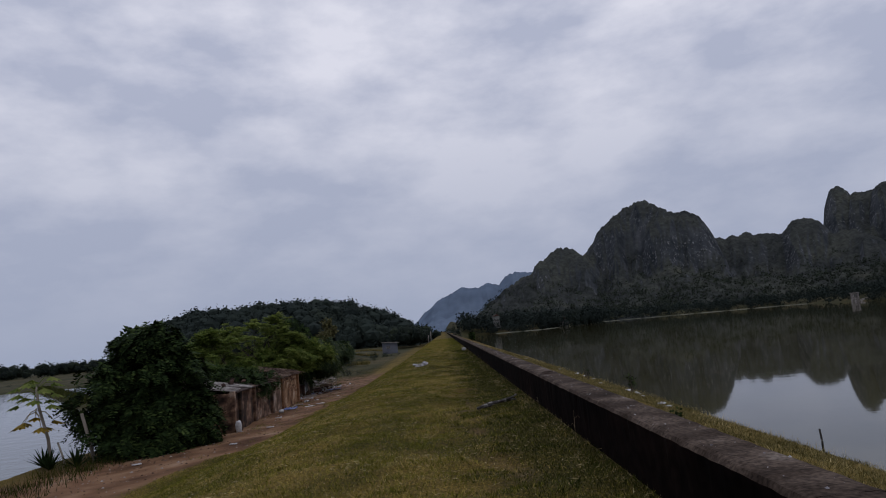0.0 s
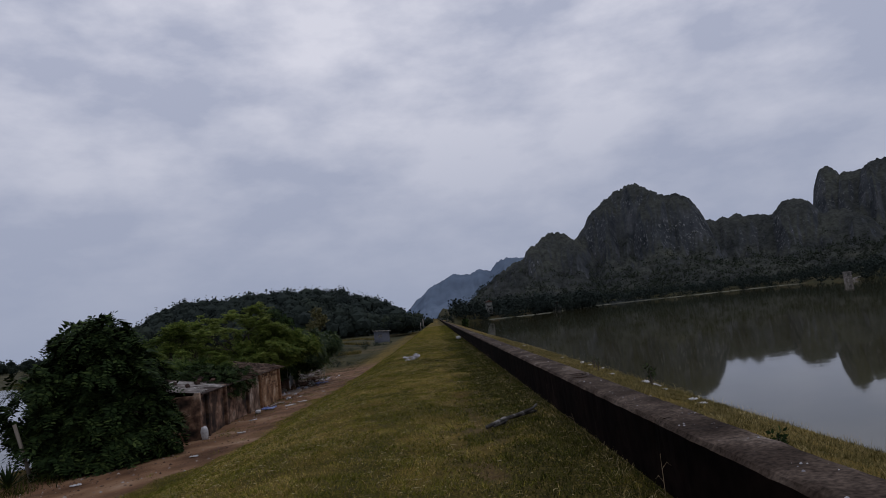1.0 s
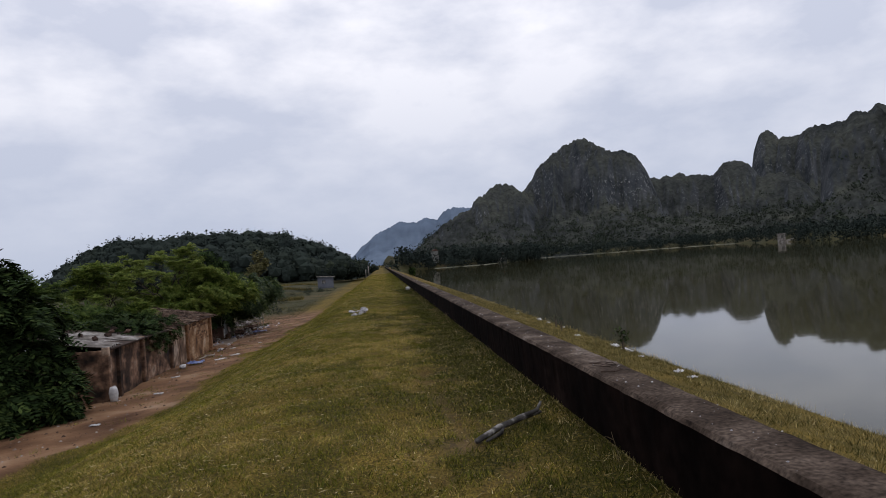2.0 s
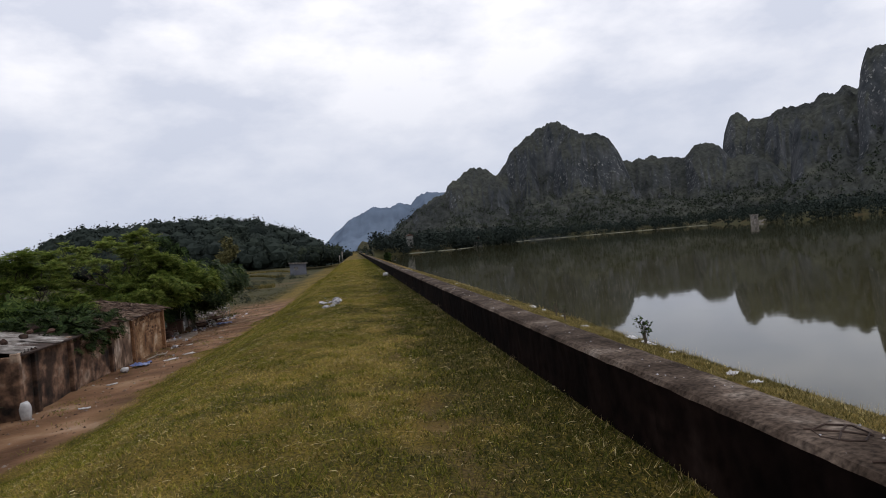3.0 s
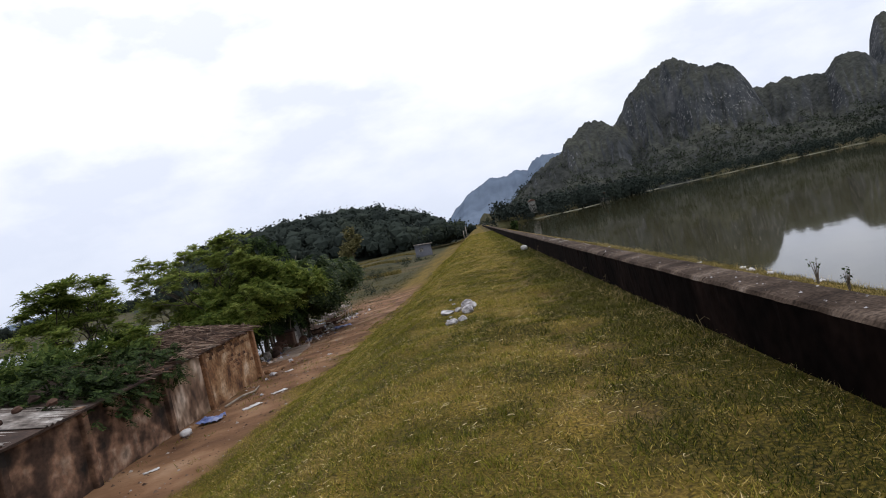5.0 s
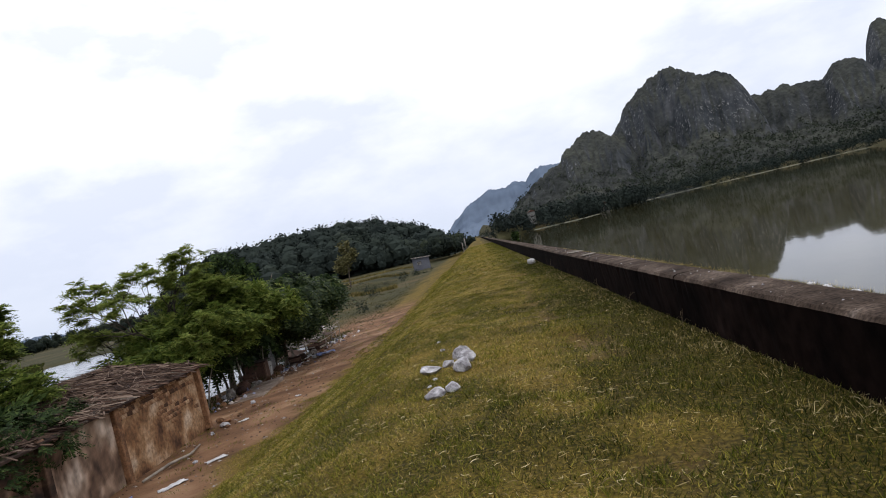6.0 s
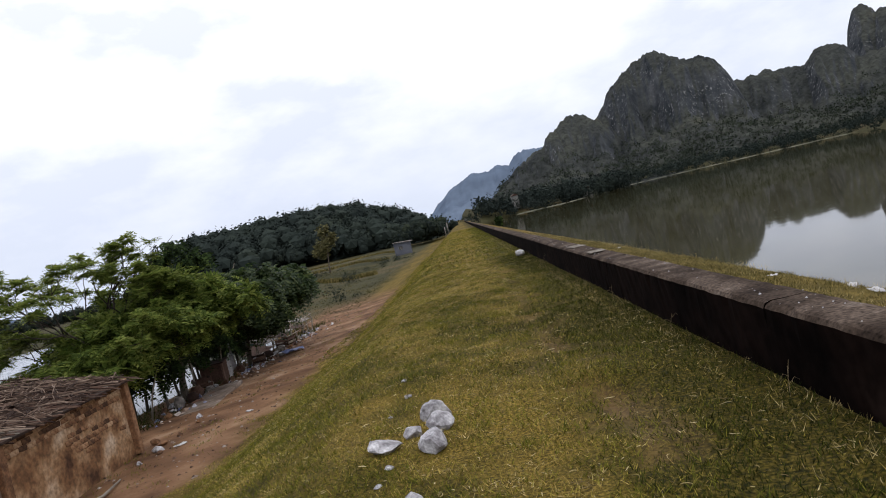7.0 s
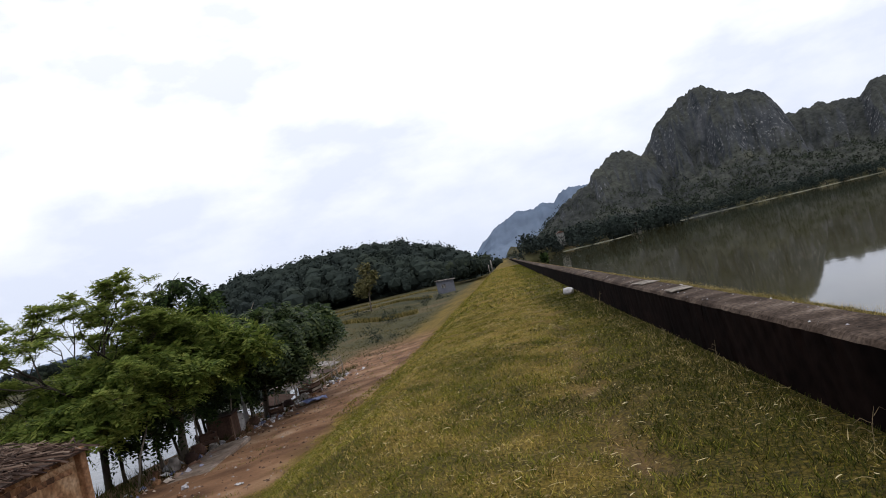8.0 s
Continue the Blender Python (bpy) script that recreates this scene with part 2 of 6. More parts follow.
def part(name, bm, material, parent, label="", smooth=False):
    me = bm if isinstance(bm, bpy.types.Mesh) else bm_mesh(name, bm, material, smooth)
    ob = new(name, me)
    ob.parent = parent
    if label:
        ob["label"] = label
    return ob


def thing(name, at, label, category, group="", kind="", turn=0.0):
    ob = new(name)
    ob.matrix_basis = pose(*at, 0, 0, turn)
    ob.empty_display_size = 0.2
    return tagged(ob, label, category, group, kind)


def add_box(bm, c, s, rot=(0, 0, 0), bevel=0.0):
    r = bmesh.ops.create_cube(bm, size=1.0, matrix=pose(*c, *rot) @ Matrix.Diagonal((*s, 1)))
    if bevel:
        es = list({e for v in r["verts"] for e in v.link_edges})
        bmesh.ops.bevel(bm, geom=es, offset=bevel, segments=1, affect="EDGES")


def add_tube(bm, pts, radii, sides=7):
    rings = []
    for i, p in enumerate(pts):
        p = Vector(p)
        d = (Vector(pts[min(i + 1, len(pts) - 1)]) - Vector(pts[max(i - 1, 0)])).normalized()
        a = d.cross(Vector((0.3, 1, 0.1))).normalized()
        b = d.cross(a)
        rings.append([bm.verts.new(p + float(radii[i]) * (math.cos(k * 2 * math.pi / sides) * a + math.sin(k * 2 * math.pi / sides) * b)) for k in range(sides)])
    for r0, r1 in zip(rings, rings[1:]):
        for k in range(sides):
            bm.faces.new((r0[k], r0[(k + 1) % sides], r1[(k + 1) % sides], r1[k]))
    bm.faces.new(rings[0][::-1])
    bm.faces.new(rings[-1])


def rock(seed, size, flat=0.75, div=3):
    bm = bmesh.new()
    bmesh.ops.create_icosphere(bm, subdivisions=div, radius=1.0)
    for v in bm.verts:
        n = noise.noise(v.co * 1.3 + Vector((seed * 7.1, 0, 0))) * 0.35 + noise.noise(v.co * 3.1 + Vector((0, seed * 3.3, 0))) * 0.14
        v.co = v.co * (1 + n)
    rnd = random.Random(seed)
    for q in range(15):
        d = Vector((rnd.gauss(0, 1), rnd.gauss(0, 1), rnd.gauss(0, 1))).normalized()
        lim = rnd.uniform(0.55, 0.82)
        for v in bm.verts:
            over = v.co.dot(d) - lim
            if over > 0:
                v.co -= d * over * 0.98
    for v in bm.verts:
        v.co = Vector((v.co.x * size * 1.25, v.co.y * size, max(v.co.z, -0.55) * size * flat * 1.2))
    return bm


def smooth_step(a, b, x):
    t = np.clip((x - a) / (b - a), 0, 1)
    return t * t * (3 - 2 * t)


def value_noise(x, y, seed=0):
    """Smooth noise from -1 to 1 over arrays."""
    rng = np.random.RandomState(seed)
    tab = rng.rand(64, 64) * 2 - 1
    xi, yi = np.floor(x).astype(int), np.floor(y).astype(int)
    fx, fy = x - xi, y - yi
    fx, fy = fx * fx * (3 - 2 * fx), fy * fy * (3 - 2 * fy)
    g = lambda i, j: tab[i % 64, j % 64]
    return (g(xi, yi) * (1 - fx) + g(xi + 1, yi) * fx) * (1 - fy) + (g(xi, yi + 1) * (1 - fx) + g(xi + 1, yi + 1) * fx) * fy


def fractal(x, y, seed=0, octaves=4, gain=0.5):
    return sum(gain ** k * value_noise(x * 2 ** k + 13.7 * k, y * 2 ** k + 5.1 * k, seed + k) for k in range(octaves))


# ---- the ground ----
WALL_X, WALL_W, WALL_H = 1.815, 0.35, 0.48
LAKE_Z, POND_Z = -1.6, -2.3


def shore_distance(x, y):
    az = np.degrees(np.arctan2(x, np.maximum(y, 1e-3)))
    return 290 + 130 * smooth_step(8, 15, az) - 150 * smooth_step(27, 34, az)


def bund_amount(x, y):
    """The grassy bunds: one along the dam, one running off slantwise from its near end."""
    along = smooth_step(1.9, 1.0, np.abs(x + 31 + 0.02 * (y - 60))) * smooth_step(54, 57, y)
    slant = smooth_step(2.1, 1.2, np.abs(x + 30 + 0.68 * (y - 58))) * smooth_step(-28, -30, x)
    return np.maximum(along, slant)


def dent_amount(x, y):
    return 0.9 * np.clip((fractal(x * 4.0, y * 3.2, 41) - 0.22) * 2.5, 0, 1) * np.exp(-((x - 0.75) / 0.45) ** 2) * (y < 45) + 0.85 * np.exp(-((x - 0.7 - 0.09 * np.sin(y * 0.8)) / 0.09) ** 2) * smooth_step(-0.1, 0.35, fractal(x * 1.2, y * 0.9, 83)) * (y < 45)


def terrain(x, y):
    x, y = np.asarray(x, float), np.asarray(y, float)
    low = -1.38 - 1.0 * smooth_step(24, 62, y)
    foot = -4.7 - 0.5 * smooth_step(40, 60, y) - 1.3 * smooth_step(20, 11, y)
    t = np.clip((-1.3 - x) / (-1.3 - foot), 0, 1)
    t = 0.5 * t + 0.5 * t * t * (3 - 2 * t)
    left = low * t
    left = left - 0.05 * np.clip(foot - x, 0, 4)
    # the pond behind the trees, a bund, a second pond and the paddies
    flat = smooth_step(-15, -20, x)
    left = left * (1 - flat) - 2.02 * flat
    pond = smooth_step(-10.2, -11.6, x + 0.03 * (y - 30) + 1.7 * smooth_step(26, 20, y)) * smooth_step(0, -4, y - 56 - 52 * smooth_step(-30, -33, x)) * smooth_step(-78, -75, x) * (1 - bund_amount(x, y))
    left = left - pond * 1.1
    left = left + 1.1 * smooth_step(-170, -260, x) * smooth_step(120, 60, y)
    crest = 0.04 * np.exp(-((x + 0.2) / 1.2) ** 2)
    right = -0.02 - 0.308 * np.clip(x - 2.165, 0, None)
    right = np.maximum(right, -4.0)
    d = np.hypot(x, y)
    right = np.where(x > 8, right + (4.6 + 0.02 * np.clip(d - shore_distance(x, y), 0, 400)) * smooth_step(-6, 12, d - shore_distance(x, y)), right)
    z = np.where(x < -1.3, left, np.where(x < WALL_X + 0.2, crest, right))
    z = z + np.where((x > -30) & (x < 7), 0.03 * fractal(x * 0.9, y * 0.9, 3) * smooth_step(1.9, 1.2, np.where(x > 2, 0, x)), 0)
    dents = 0.035 * dent_amount(x, y) + 0.018 * fractal(x * 2.6, y * 2.6, 43)
    z = z - np.where((x > -4.5) & (x < 1.7), dents, 0)
    # beyond the end of the dam the land is level
    end = smooth_step(330, 420, y)
    return z * (1 - end) + end * np.where(x > 8, z, -0.5)


def axis(parts):
    out = []
    for a, b, step in parts:
        out += list(np.arange(a, b, step))
    return np.array(out + [parts[-1][1]])


gx = axis([(-3000, -300, 150), (-300, -72, 12), (-72, -52, 2), (-52, -16, 0.6), (-16, -3, 0.25), (-3, 1.8, 0.09), (1.8, 9, 0.25), (9, 40, 2), (40, 700, 15), (700, 3000, 150)])
gy = axis([(-600, -60, 60), (-60, -6, 6), (-6, 0, 0.4), (0, 36, 0.18), (36, 62, 0.4), (62, 170, 2.5), (170, 500, 12), (500, 4000, 150)])
GX, GY = np.meshgrid(gx, gy)
GZ = terrain(GX, GY)
nx, ny = len(gx), len(gy)
ids = np.arange(nx * ny).reshape(ny, nx)
ground_faces = np.stack([ids[:-1, :-1], ids[:-1, 1:], ids[1:, 1:], ids[1:, :-1]], -1).reshape(-1, 4)


def dirt_amount(x, y):
    edge = 0.35 * fractal(x * 0.7 + 3, y * 0.5, 11)
    foot = -4.8 - 0.5 * smooth_step(40, 60, y) - 1.8 * smooth_step(21, 11, y)
    band = smooth_step(0.35, -0.35, x - foot + edge) * smooth_step(75, 62, y + 4 * edge)
    return np.clip(band * smooth_step(-11.5, -10.0, x + edge) + 0.22 * dent_amount(x, y), 0, 1)


def dry_amount(x, y):
    # less dry and so darker towards the wall, partly for its shade
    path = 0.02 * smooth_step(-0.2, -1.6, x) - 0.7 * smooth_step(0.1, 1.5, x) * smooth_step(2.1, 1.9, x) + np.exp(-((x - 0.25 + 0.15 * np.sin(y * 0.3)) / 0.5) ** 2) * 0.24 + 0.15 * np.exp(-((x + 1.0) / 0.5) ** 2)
    return np.clip(0.38 + path + 0.34 * fractal(x * 0.6, y * 0.42, 21) + 0.46 * fractal(x * 2.5, y * 2.1, 22) + 0.26 * smooth_step(30, 70, y) + 0.3 * smooth_step(2.0, 2.3, x), 0, 1)


def ground_material():
    m = bpy.data.materials.new("ground")
    m.use_nodes = True
    n, l = m.node_tree.nodes, m.node_tree.links
    bsdf = n["Principled BSDF"]
    bsdf.inputs["Roughness"].default_value, bsdf.inputs["Specular IOR Level"].default_value = 0.95, 0.1
    co = n.new("ShaderNodeTexCoord")

    def noise_of(scale, detail=5.0):
        t = n.new("ShaderNodeTexNoise")
        t.inputs["Scale"].default_value, t.inputs["Detail"].default_value = scale, detail
        l.new(co.outputs["Object"], t.inputs["Vector"])
        return t.outputs["Fac"]

    def ramp_of(fac, stops):
        r = n.new("ShaderNodeValToRGB")
        while len(r.color_ramp.elements) < len(stops):
            r.color_ramp.elements.new(0.5)
        for e, (p, c) in zip(r.color_ramp.elements, stops):
            e.position, e.color = p, (*c, 1)
        l.new(fac, r.inputs["Fac"])
        return r.outputs["Color"]

    def mix_of(fac, a, b):
        x = n.new("ShaderNodeMix")
        x.data_type = "RGBA"
        l.new(fac, x.inputs["Factor"])
        l.new(a, x.inputs[6])
        l.new(b, x.inputs[7])
        return x.outputs[2]

    def attribute(name):
        a = n.new("ShaderNodeAttribute")
        a.attribute_name = name
        return a.outputs["Fac"]

    green = ramp_of(noise_of(42, 6.0), [(0.35, (0.010, 0.011, 0.002)), (0.5, (0.044, 0.035, 0.005)), (0.66, (0.105, 0.078, 0.014))])
    field = ramp_of(noise_of(0.12), [(0.3, (0.022, 0.024, 0.010)), (0.55, (0.05, 0.046, 0.019)), (0.75, (0.1, 0.074, 0.038))])
    dry = ramp_of(noise_of(48, 6.0), [(0.35, (0.035, 0.025, 0.005)), (0.5, (0.12, 0.082, 0.014)), (0.66, (0.25, 0.17, 0.036))])
    dirt = ramp_of(noise_of(0.8, 9.0), [(0.32, (0.07, 0.036, 0.019)), (0.5, (0.155, 0.084, 0.045)), (0.62, (0.22, 0.13, 0.074)), (0.75, (0.31, 0.215, 0.145))])
    colour = mix_of(attribute("dirt"), mix_of(attribute("field"), mix_of(attribute("dry"), green, dry), field), dirt)
    l.new(colour, bsdf.inputs["Base Color"])
    b = n.new("ShaderNodeBump")
    b.inputs["Strength"].default_value, b.inputs["Distance"].default_value = 0.8, 0.03
    l.new(noise_of(9, 8.0), b.inputs["Height"])
    l.new(b.outputs["Normal"], bsdf.inputs["Normal"])
    return m


M_GROUND = ground_material()
ground_mesh = mesh_of("ground", np.stack([GX, GY, GZ], -1).reshape(-1, 3), ground_faces, M_GROUND, True)
for key, values in (("dirt", dirt_amount(GX, GY)), ("dry", dry_amount(GX, GY)), ("field", np.maximum(np.maximum(smooth_step(-14, -17, GX), smooth_step(-6.5, -9.5, GX) * smooth_step(52, 66, GY - GX * 0.1)), smooth_step(200, 240, np.hypot(GX, GY)) * (np.abs(GX) > 6)))):
    ground_mesh.attributes.new(key, "FLOAT", "POINT").data.foreach_set("value", values.reshape(-1).astype(np.float32))
ground = tagged(new("ground", ground_mesh), "grassy earth dam with a bare dirt track at its foot", "ground", kind="structure")


def ripples(m, scale, height, stretch):
    n, l = m.node_tree.nodes, m.node_tree.links
    co, mp, t, b = n.new("ShaderNodeTexCoord"), n.new("ShaderNodeMapping"), n.new("ShaderNodeTexNoise"), n.new("ShaderNodeBump")
    mp.inputs["Scale"].default_value = stretch
    t.inputs["Scale"].default_value, t.inputs["Detail"].default_value = scale, 3.0
    b.inputs["Strength"].default_value, b.inputs["Distance"].default_value = 1.0, height
    l.new(co.outputs["Object"], mp.inputs["Vector"])
    l.new(mp.outputs["Vector"], t.inputs["Vector"])
    l.new(t.outputs["Fac"], b.inputs["Height"])
    l.new(b.outputs["Normal"], n["Principled BSDF"].inputs["Normal"])
    n["Principled BSDF"].inputs["IOR"].default_value = 1.33


ripples(M_LAKE, 0.7, 0.0017, (0.8, 1.2, 1))
ripples(M_POND, 1.2, 0.02, (1, 1, 1))
lake = tagged(new("lake_water", mesh_of("lake_water", [(4.5, -250, LAKE_Z), (900, -250, LAKE_Z), (900, 700, LAKE_Z), (4.5, 700, LAKE_Z)], [(0, 1, 2, 3)], M_LAKE)), "still muddy green lake mirroring the mountains", "lake", kind="structure")
pond = tagged(new("pond_water", mesh_of("pond_water", [(-79, -60, POND_Z), (-9.5, -60, POND_Z), (-9.5, 54, POND_Z), (-29, 58, POND_Z), (-31.5, 109, POND_Z), (-79, 109, POND_Z)], [(0, 1, 2, 3, 4, 5)], M_POND)), "grey fish ponds behind the shed and trees", "pond", kind="structure")


# the pale bank along the far shore
strip_v, strip_f = [], []
for i, az in enumerate(np.linspace(4.5, 29, 120)):
    r0 = float(shore_distance(math.sin(radians(az)) * 100, math.cos(radians(az)) * 100)) - 21.0
    for dr, dz in ((0, -0.6), (0.6, 0.12), (2.4, 0.2), (3.5, -0.6)):
        strip_v.append(((r0 + dr) * math.sin(radians(az)), (r0 + dr) * math.cos(radians(az)), LAKE_Z + dz - 0.22 * max(0.0, math.sin(az * 3.1) + 0.6 * math.sin(az * 7.7) - 0.5)))
for i in range(119):
    for k in range(3):
        strip_f.append((4 * i + k, 4 * i + k + 1, 4 * i + k + 5, 4 * i + k + 4))
tagged(new("shore_bank", mesh_of("shore_bank", strip_v, strip_f, M_SHORE, True)), "pale low bank along the far shore", "bank", kind="structure")


# ---- the parapet wall on the crest ----
def wall_block(y0, y1, seed):
    """One cast length: a near-black face and a paler, worn top."""
    n = max(2, int((y1 - y0) / (0.1 if y0 < 45 else 0.5)))
    ys = np.linspace(y0, y1, n + 1)
    prof = [(0, -0.5), (0, 0.1), (0, 0.25), (0, WALL_H - 0.035), (0.02, WALL_H - 0.008), (0.06, WALL_H), (0.17, WALL_H), (0.29, WALL_H), (WALL_W - 0.02, WALL_H - 0.008), (WALL_W, WALL_H - 0.04), (WALL_W, -0.5)]
    rng = np.random.RandomState(seed)
    verts, faces = [], []
    wear = [fractal(ys * 0.8, ys * 0, 60), fractal(ys * 0.5, ys * 0, 61), fractal(ys * 3.0, ys * 0, 62, 5, 0.7)]
    for i, y in enumerate(ys):
        for k, (px, pz) in enumerate(prof):
            jx = 0.004 * wear[0][i] + 0.002 * rng.randn() if 0 < k < 10 else 0
            jz = 0.003 * wear[1][i] + 0.0018 * rng.randn() if 3 <= k <= 9 else 0
            chip = 0.014 * max(0, wear[2][i] - 0.3) if k in (3, 4) else 0
            verts.append((WALL_X + px + jx + chip, y, pz + jz - chip * 0.6))
    m = len(prof)
    for i in range(n):
        for k in range(m - 1):
            a = i * m + k
            faces.append((a, a + 1, a + 1 + m, a + m))
    faces.append(tuple(range(m))[::-1])
    faces.append(tuple(range(n * m, n * m + m)))
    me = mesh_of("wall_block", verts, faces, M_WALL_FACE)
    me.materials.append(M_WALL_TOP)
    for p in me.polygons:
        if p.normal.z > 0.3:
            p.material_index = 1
    return me


wall_root = thing("parapet_wall", (0, 0, 0), "long low concrete parapet wall, near-black on its sides, paler on top", "wall", kind="structure")
y = -12.0
k = 0
while y < 330:
    length = 4.7 if y < 60 else 30.0
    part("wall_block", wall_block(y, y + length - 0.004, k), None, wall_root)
    y += length
    k += 1


# ---- mountains ----
def mound(name, az, dist, label, lumps, depth, material, rough=0.024, res=(250, 110), seed=0, base=-2.0, category="mountain", cliff=0.35, group=""):
    """A mountain facing the dam. lumps: (degrees off az, height, half width to the left, to the right, sharpness)."""
    nu, nv = res
    lo = min(u - 1.3 * a for u, _, a, _, _ in lumps)
    hi = max(u + 1.3 * b for u, _, _, b, _ in lumps)
    us = np.linspace(lo, hi, nu)
    vs = np.linspace(-1, 1, nv)
    U, V = np.meshgrid(us, vs)
    H = np.zeros_like(U)
    top = max(h for _, h, _, _, _ in lumps)
    for u0, h, a, b, sharp in lumps:
        s = np.where(U < u0, (u0 - U) / a, (U - u0) / b)
        s = s * (0.62 + 0.38 * smooth_step(0.35, 0.85, 1 - np.abs(V)))
        across = np.where(np.abs(U - u0) < np.where(U < u0, a, b) * 1.5, np.clip(1 - s ** sharp[0], 0, 1) ** sharp[1], 0)
        f = np.clip(1 - np.abs(V - 0.06 * math.sin(u0 * 3 + seed)), 0, 1)
        wob = 0.07 * fractal(U * 0.8 + u0, V * 3, seed + 5)
        f = np.clip(f + wob * f * (1 - f) * 4, 0, 1)
        along = (1 - cliff) * f ** 1.25 + cliff * smooth_step(0.62, 0.92, f)
        H = np.maximum(H, h * across * along)
    rid = fractal(U * 1.1 + 3, V * 5, seed, 5, 0.55)
    H = H * (1 + rough * (rid * 0.9 + 0.6 * fractal(U * 2.2, V * 9, seed + 30, 4)) * smooth_step(1.0, 0.7, np.abs(V))) + rough * (70 * fractal(U * 2.1, V * 17, seed + 9, 5, 0.62) + 34 * np.abs(fractal(U * 0.9 + 7, V * 9, seed + 19, 3)) - 14) * smooth_step(0, 14, H)
    A = np.radians(az + U)
    D = dist + V * depth
    P = np.stack([D * np.sin(A), D * np.cos(A), H + base], -1).reshape(-1, 3)
    i = np.arange(nu * nv).reshape(nv, nu)
    F = np.stack([i[:-1, :-1], i[:-1, 1:], i[1:, 1:], i[1:, :-1]], -1).reshape(-1, 4)
    ob = new(name, mesh_of(name, P, F, material, True))
    tagged(ob, label, category, group, kind="")
    return ob


def up(elev, dist):
    return math.tan(radians(elev)) * dist + 3.4


mound("karst_mountain", 17.5, 640, "dark double-headed limestone peak with scrubby cliffs", [(0.0, up(9.35, 640), 8.2, 6.4, (1.75, 1.0)), (3.1, up(7.8, 640), 3.4, 3.7, (2.2, 1.0)), (1.5, up(8.15, 640), 3.0, 3.4, (2.2, 1.0))], 200, M_ROCK, seed=1)
mound("karst_mountain", 10.8, 600, "wooded limestone spur falling to the lake", [(0, up(6.2, 600), 4.7, 5.4, (1.9, 1.0)), (-1.7, up(5.0, 600), 3.2, 3.0, (1.9, 1.0)), (-3.2, up(3.9, 600), 5.6, 4, (1.5, 1.0)), (-5.6, up(2.4, 600), 3.6, 5, (1.4, 1.0))], 210, M_ROCK, seed=2)
mound("karst_mountain", 25.0, 690, "low wooded limestone saddle between the peaks", [(-0.6, up(5.55, 690), 6.0, 5.0, (3.0, 1.0)), (1.6, up(5.25, 690), 4.0, 4.0, (2.6, 1.0)), (4.1, up(5.95, 690), 3.6, 3.4, (2.3, 1.0)), (6.5, up(4.6, 690), 4.0, 5.0, (2.0, 1.0))], 250, M_ROCK, seed=3)
mound("karst_mountain", 32.5, 780, "limestone ridge with a sheer tower at its end", [(-0.95, up(8.1, 780), 1.9, 2.5, (2.2, 1.0)), (0.9, up(7.4, 780), 2.6, 4.0, (4.0, 1.0)), (2.6, up(7.7, 780), 3.0, 6.0, (3.0, 1.0)), (6.0, up(8.5, 780), 4.0, 8.0, (3.0, 1.0))], 240, M_ROCK, seed=4)
mound("karst_mountain", 40.7, 440, "dark limestone cliff close above the lake", [(0, up(10.6, 440), 1.9, 9.0, (3.6, 0.8)), (-2.6, up(7.9, 440), 2.6, 6.0, (5.0, 0.9)), (-4.2, up(6.9, 440), 2.0, 6.0, (5.0, 0.9)), (12, up(9.0, 440), 9, 14, (2.0, 1.0))], 130, M_ROCK, seed=5)
mound("foothill", 24.0, 510, "green scrub-covered foothill above the shore", [(0, 21, 9, 9, (2.0, 1.0)), (-8, 17, 8, 9, (2.0, 1.0)), (8.5, 21, 7, 10, (2.0, 1.0)), (-3.5, 26, 5, 5, (1.5, 1.0)), (13.0, 30, 6, 8, (1.5, 1.0))], 80, M_ROCK, seed=6, cliff=0.0, category="hill")
mound("distant_mountain", 3.2, 2300, "hazy blue limestone ridge far behind the dam", [(-1.0, up(3.5, 2300), 5.4, 8, (1.7, 1.0)), (-2.8, up(2.6, 2300), 2.6, 4, (1.8, 1.0)), (0.9, up(3.7, 2300), 3.0, 4, (2.0, 1.0)), (3.2, up(4.5, 2300), 2.6, 6, (2.2, 1.0)), (5.2, up(4.4, 2300), 3.0, 4, (3.0, 1.0))], 500, M_FAR_HAZED, seed=7, rough=0.04, res=(200, 40))

mound("distant_mountain", -35.0, 1700, "low hazy hill beyond the paddies", [(0, up(0.35, 1700), 5.0, 3.0, (1.8, 1.0)), (-6.0, up(0.25, 1700), 6.0, 4.0, (1.8, 1.0))], 300, M_FAR_HAZED, seed=11, rough=0.04, res=(80, 24), category="hill")


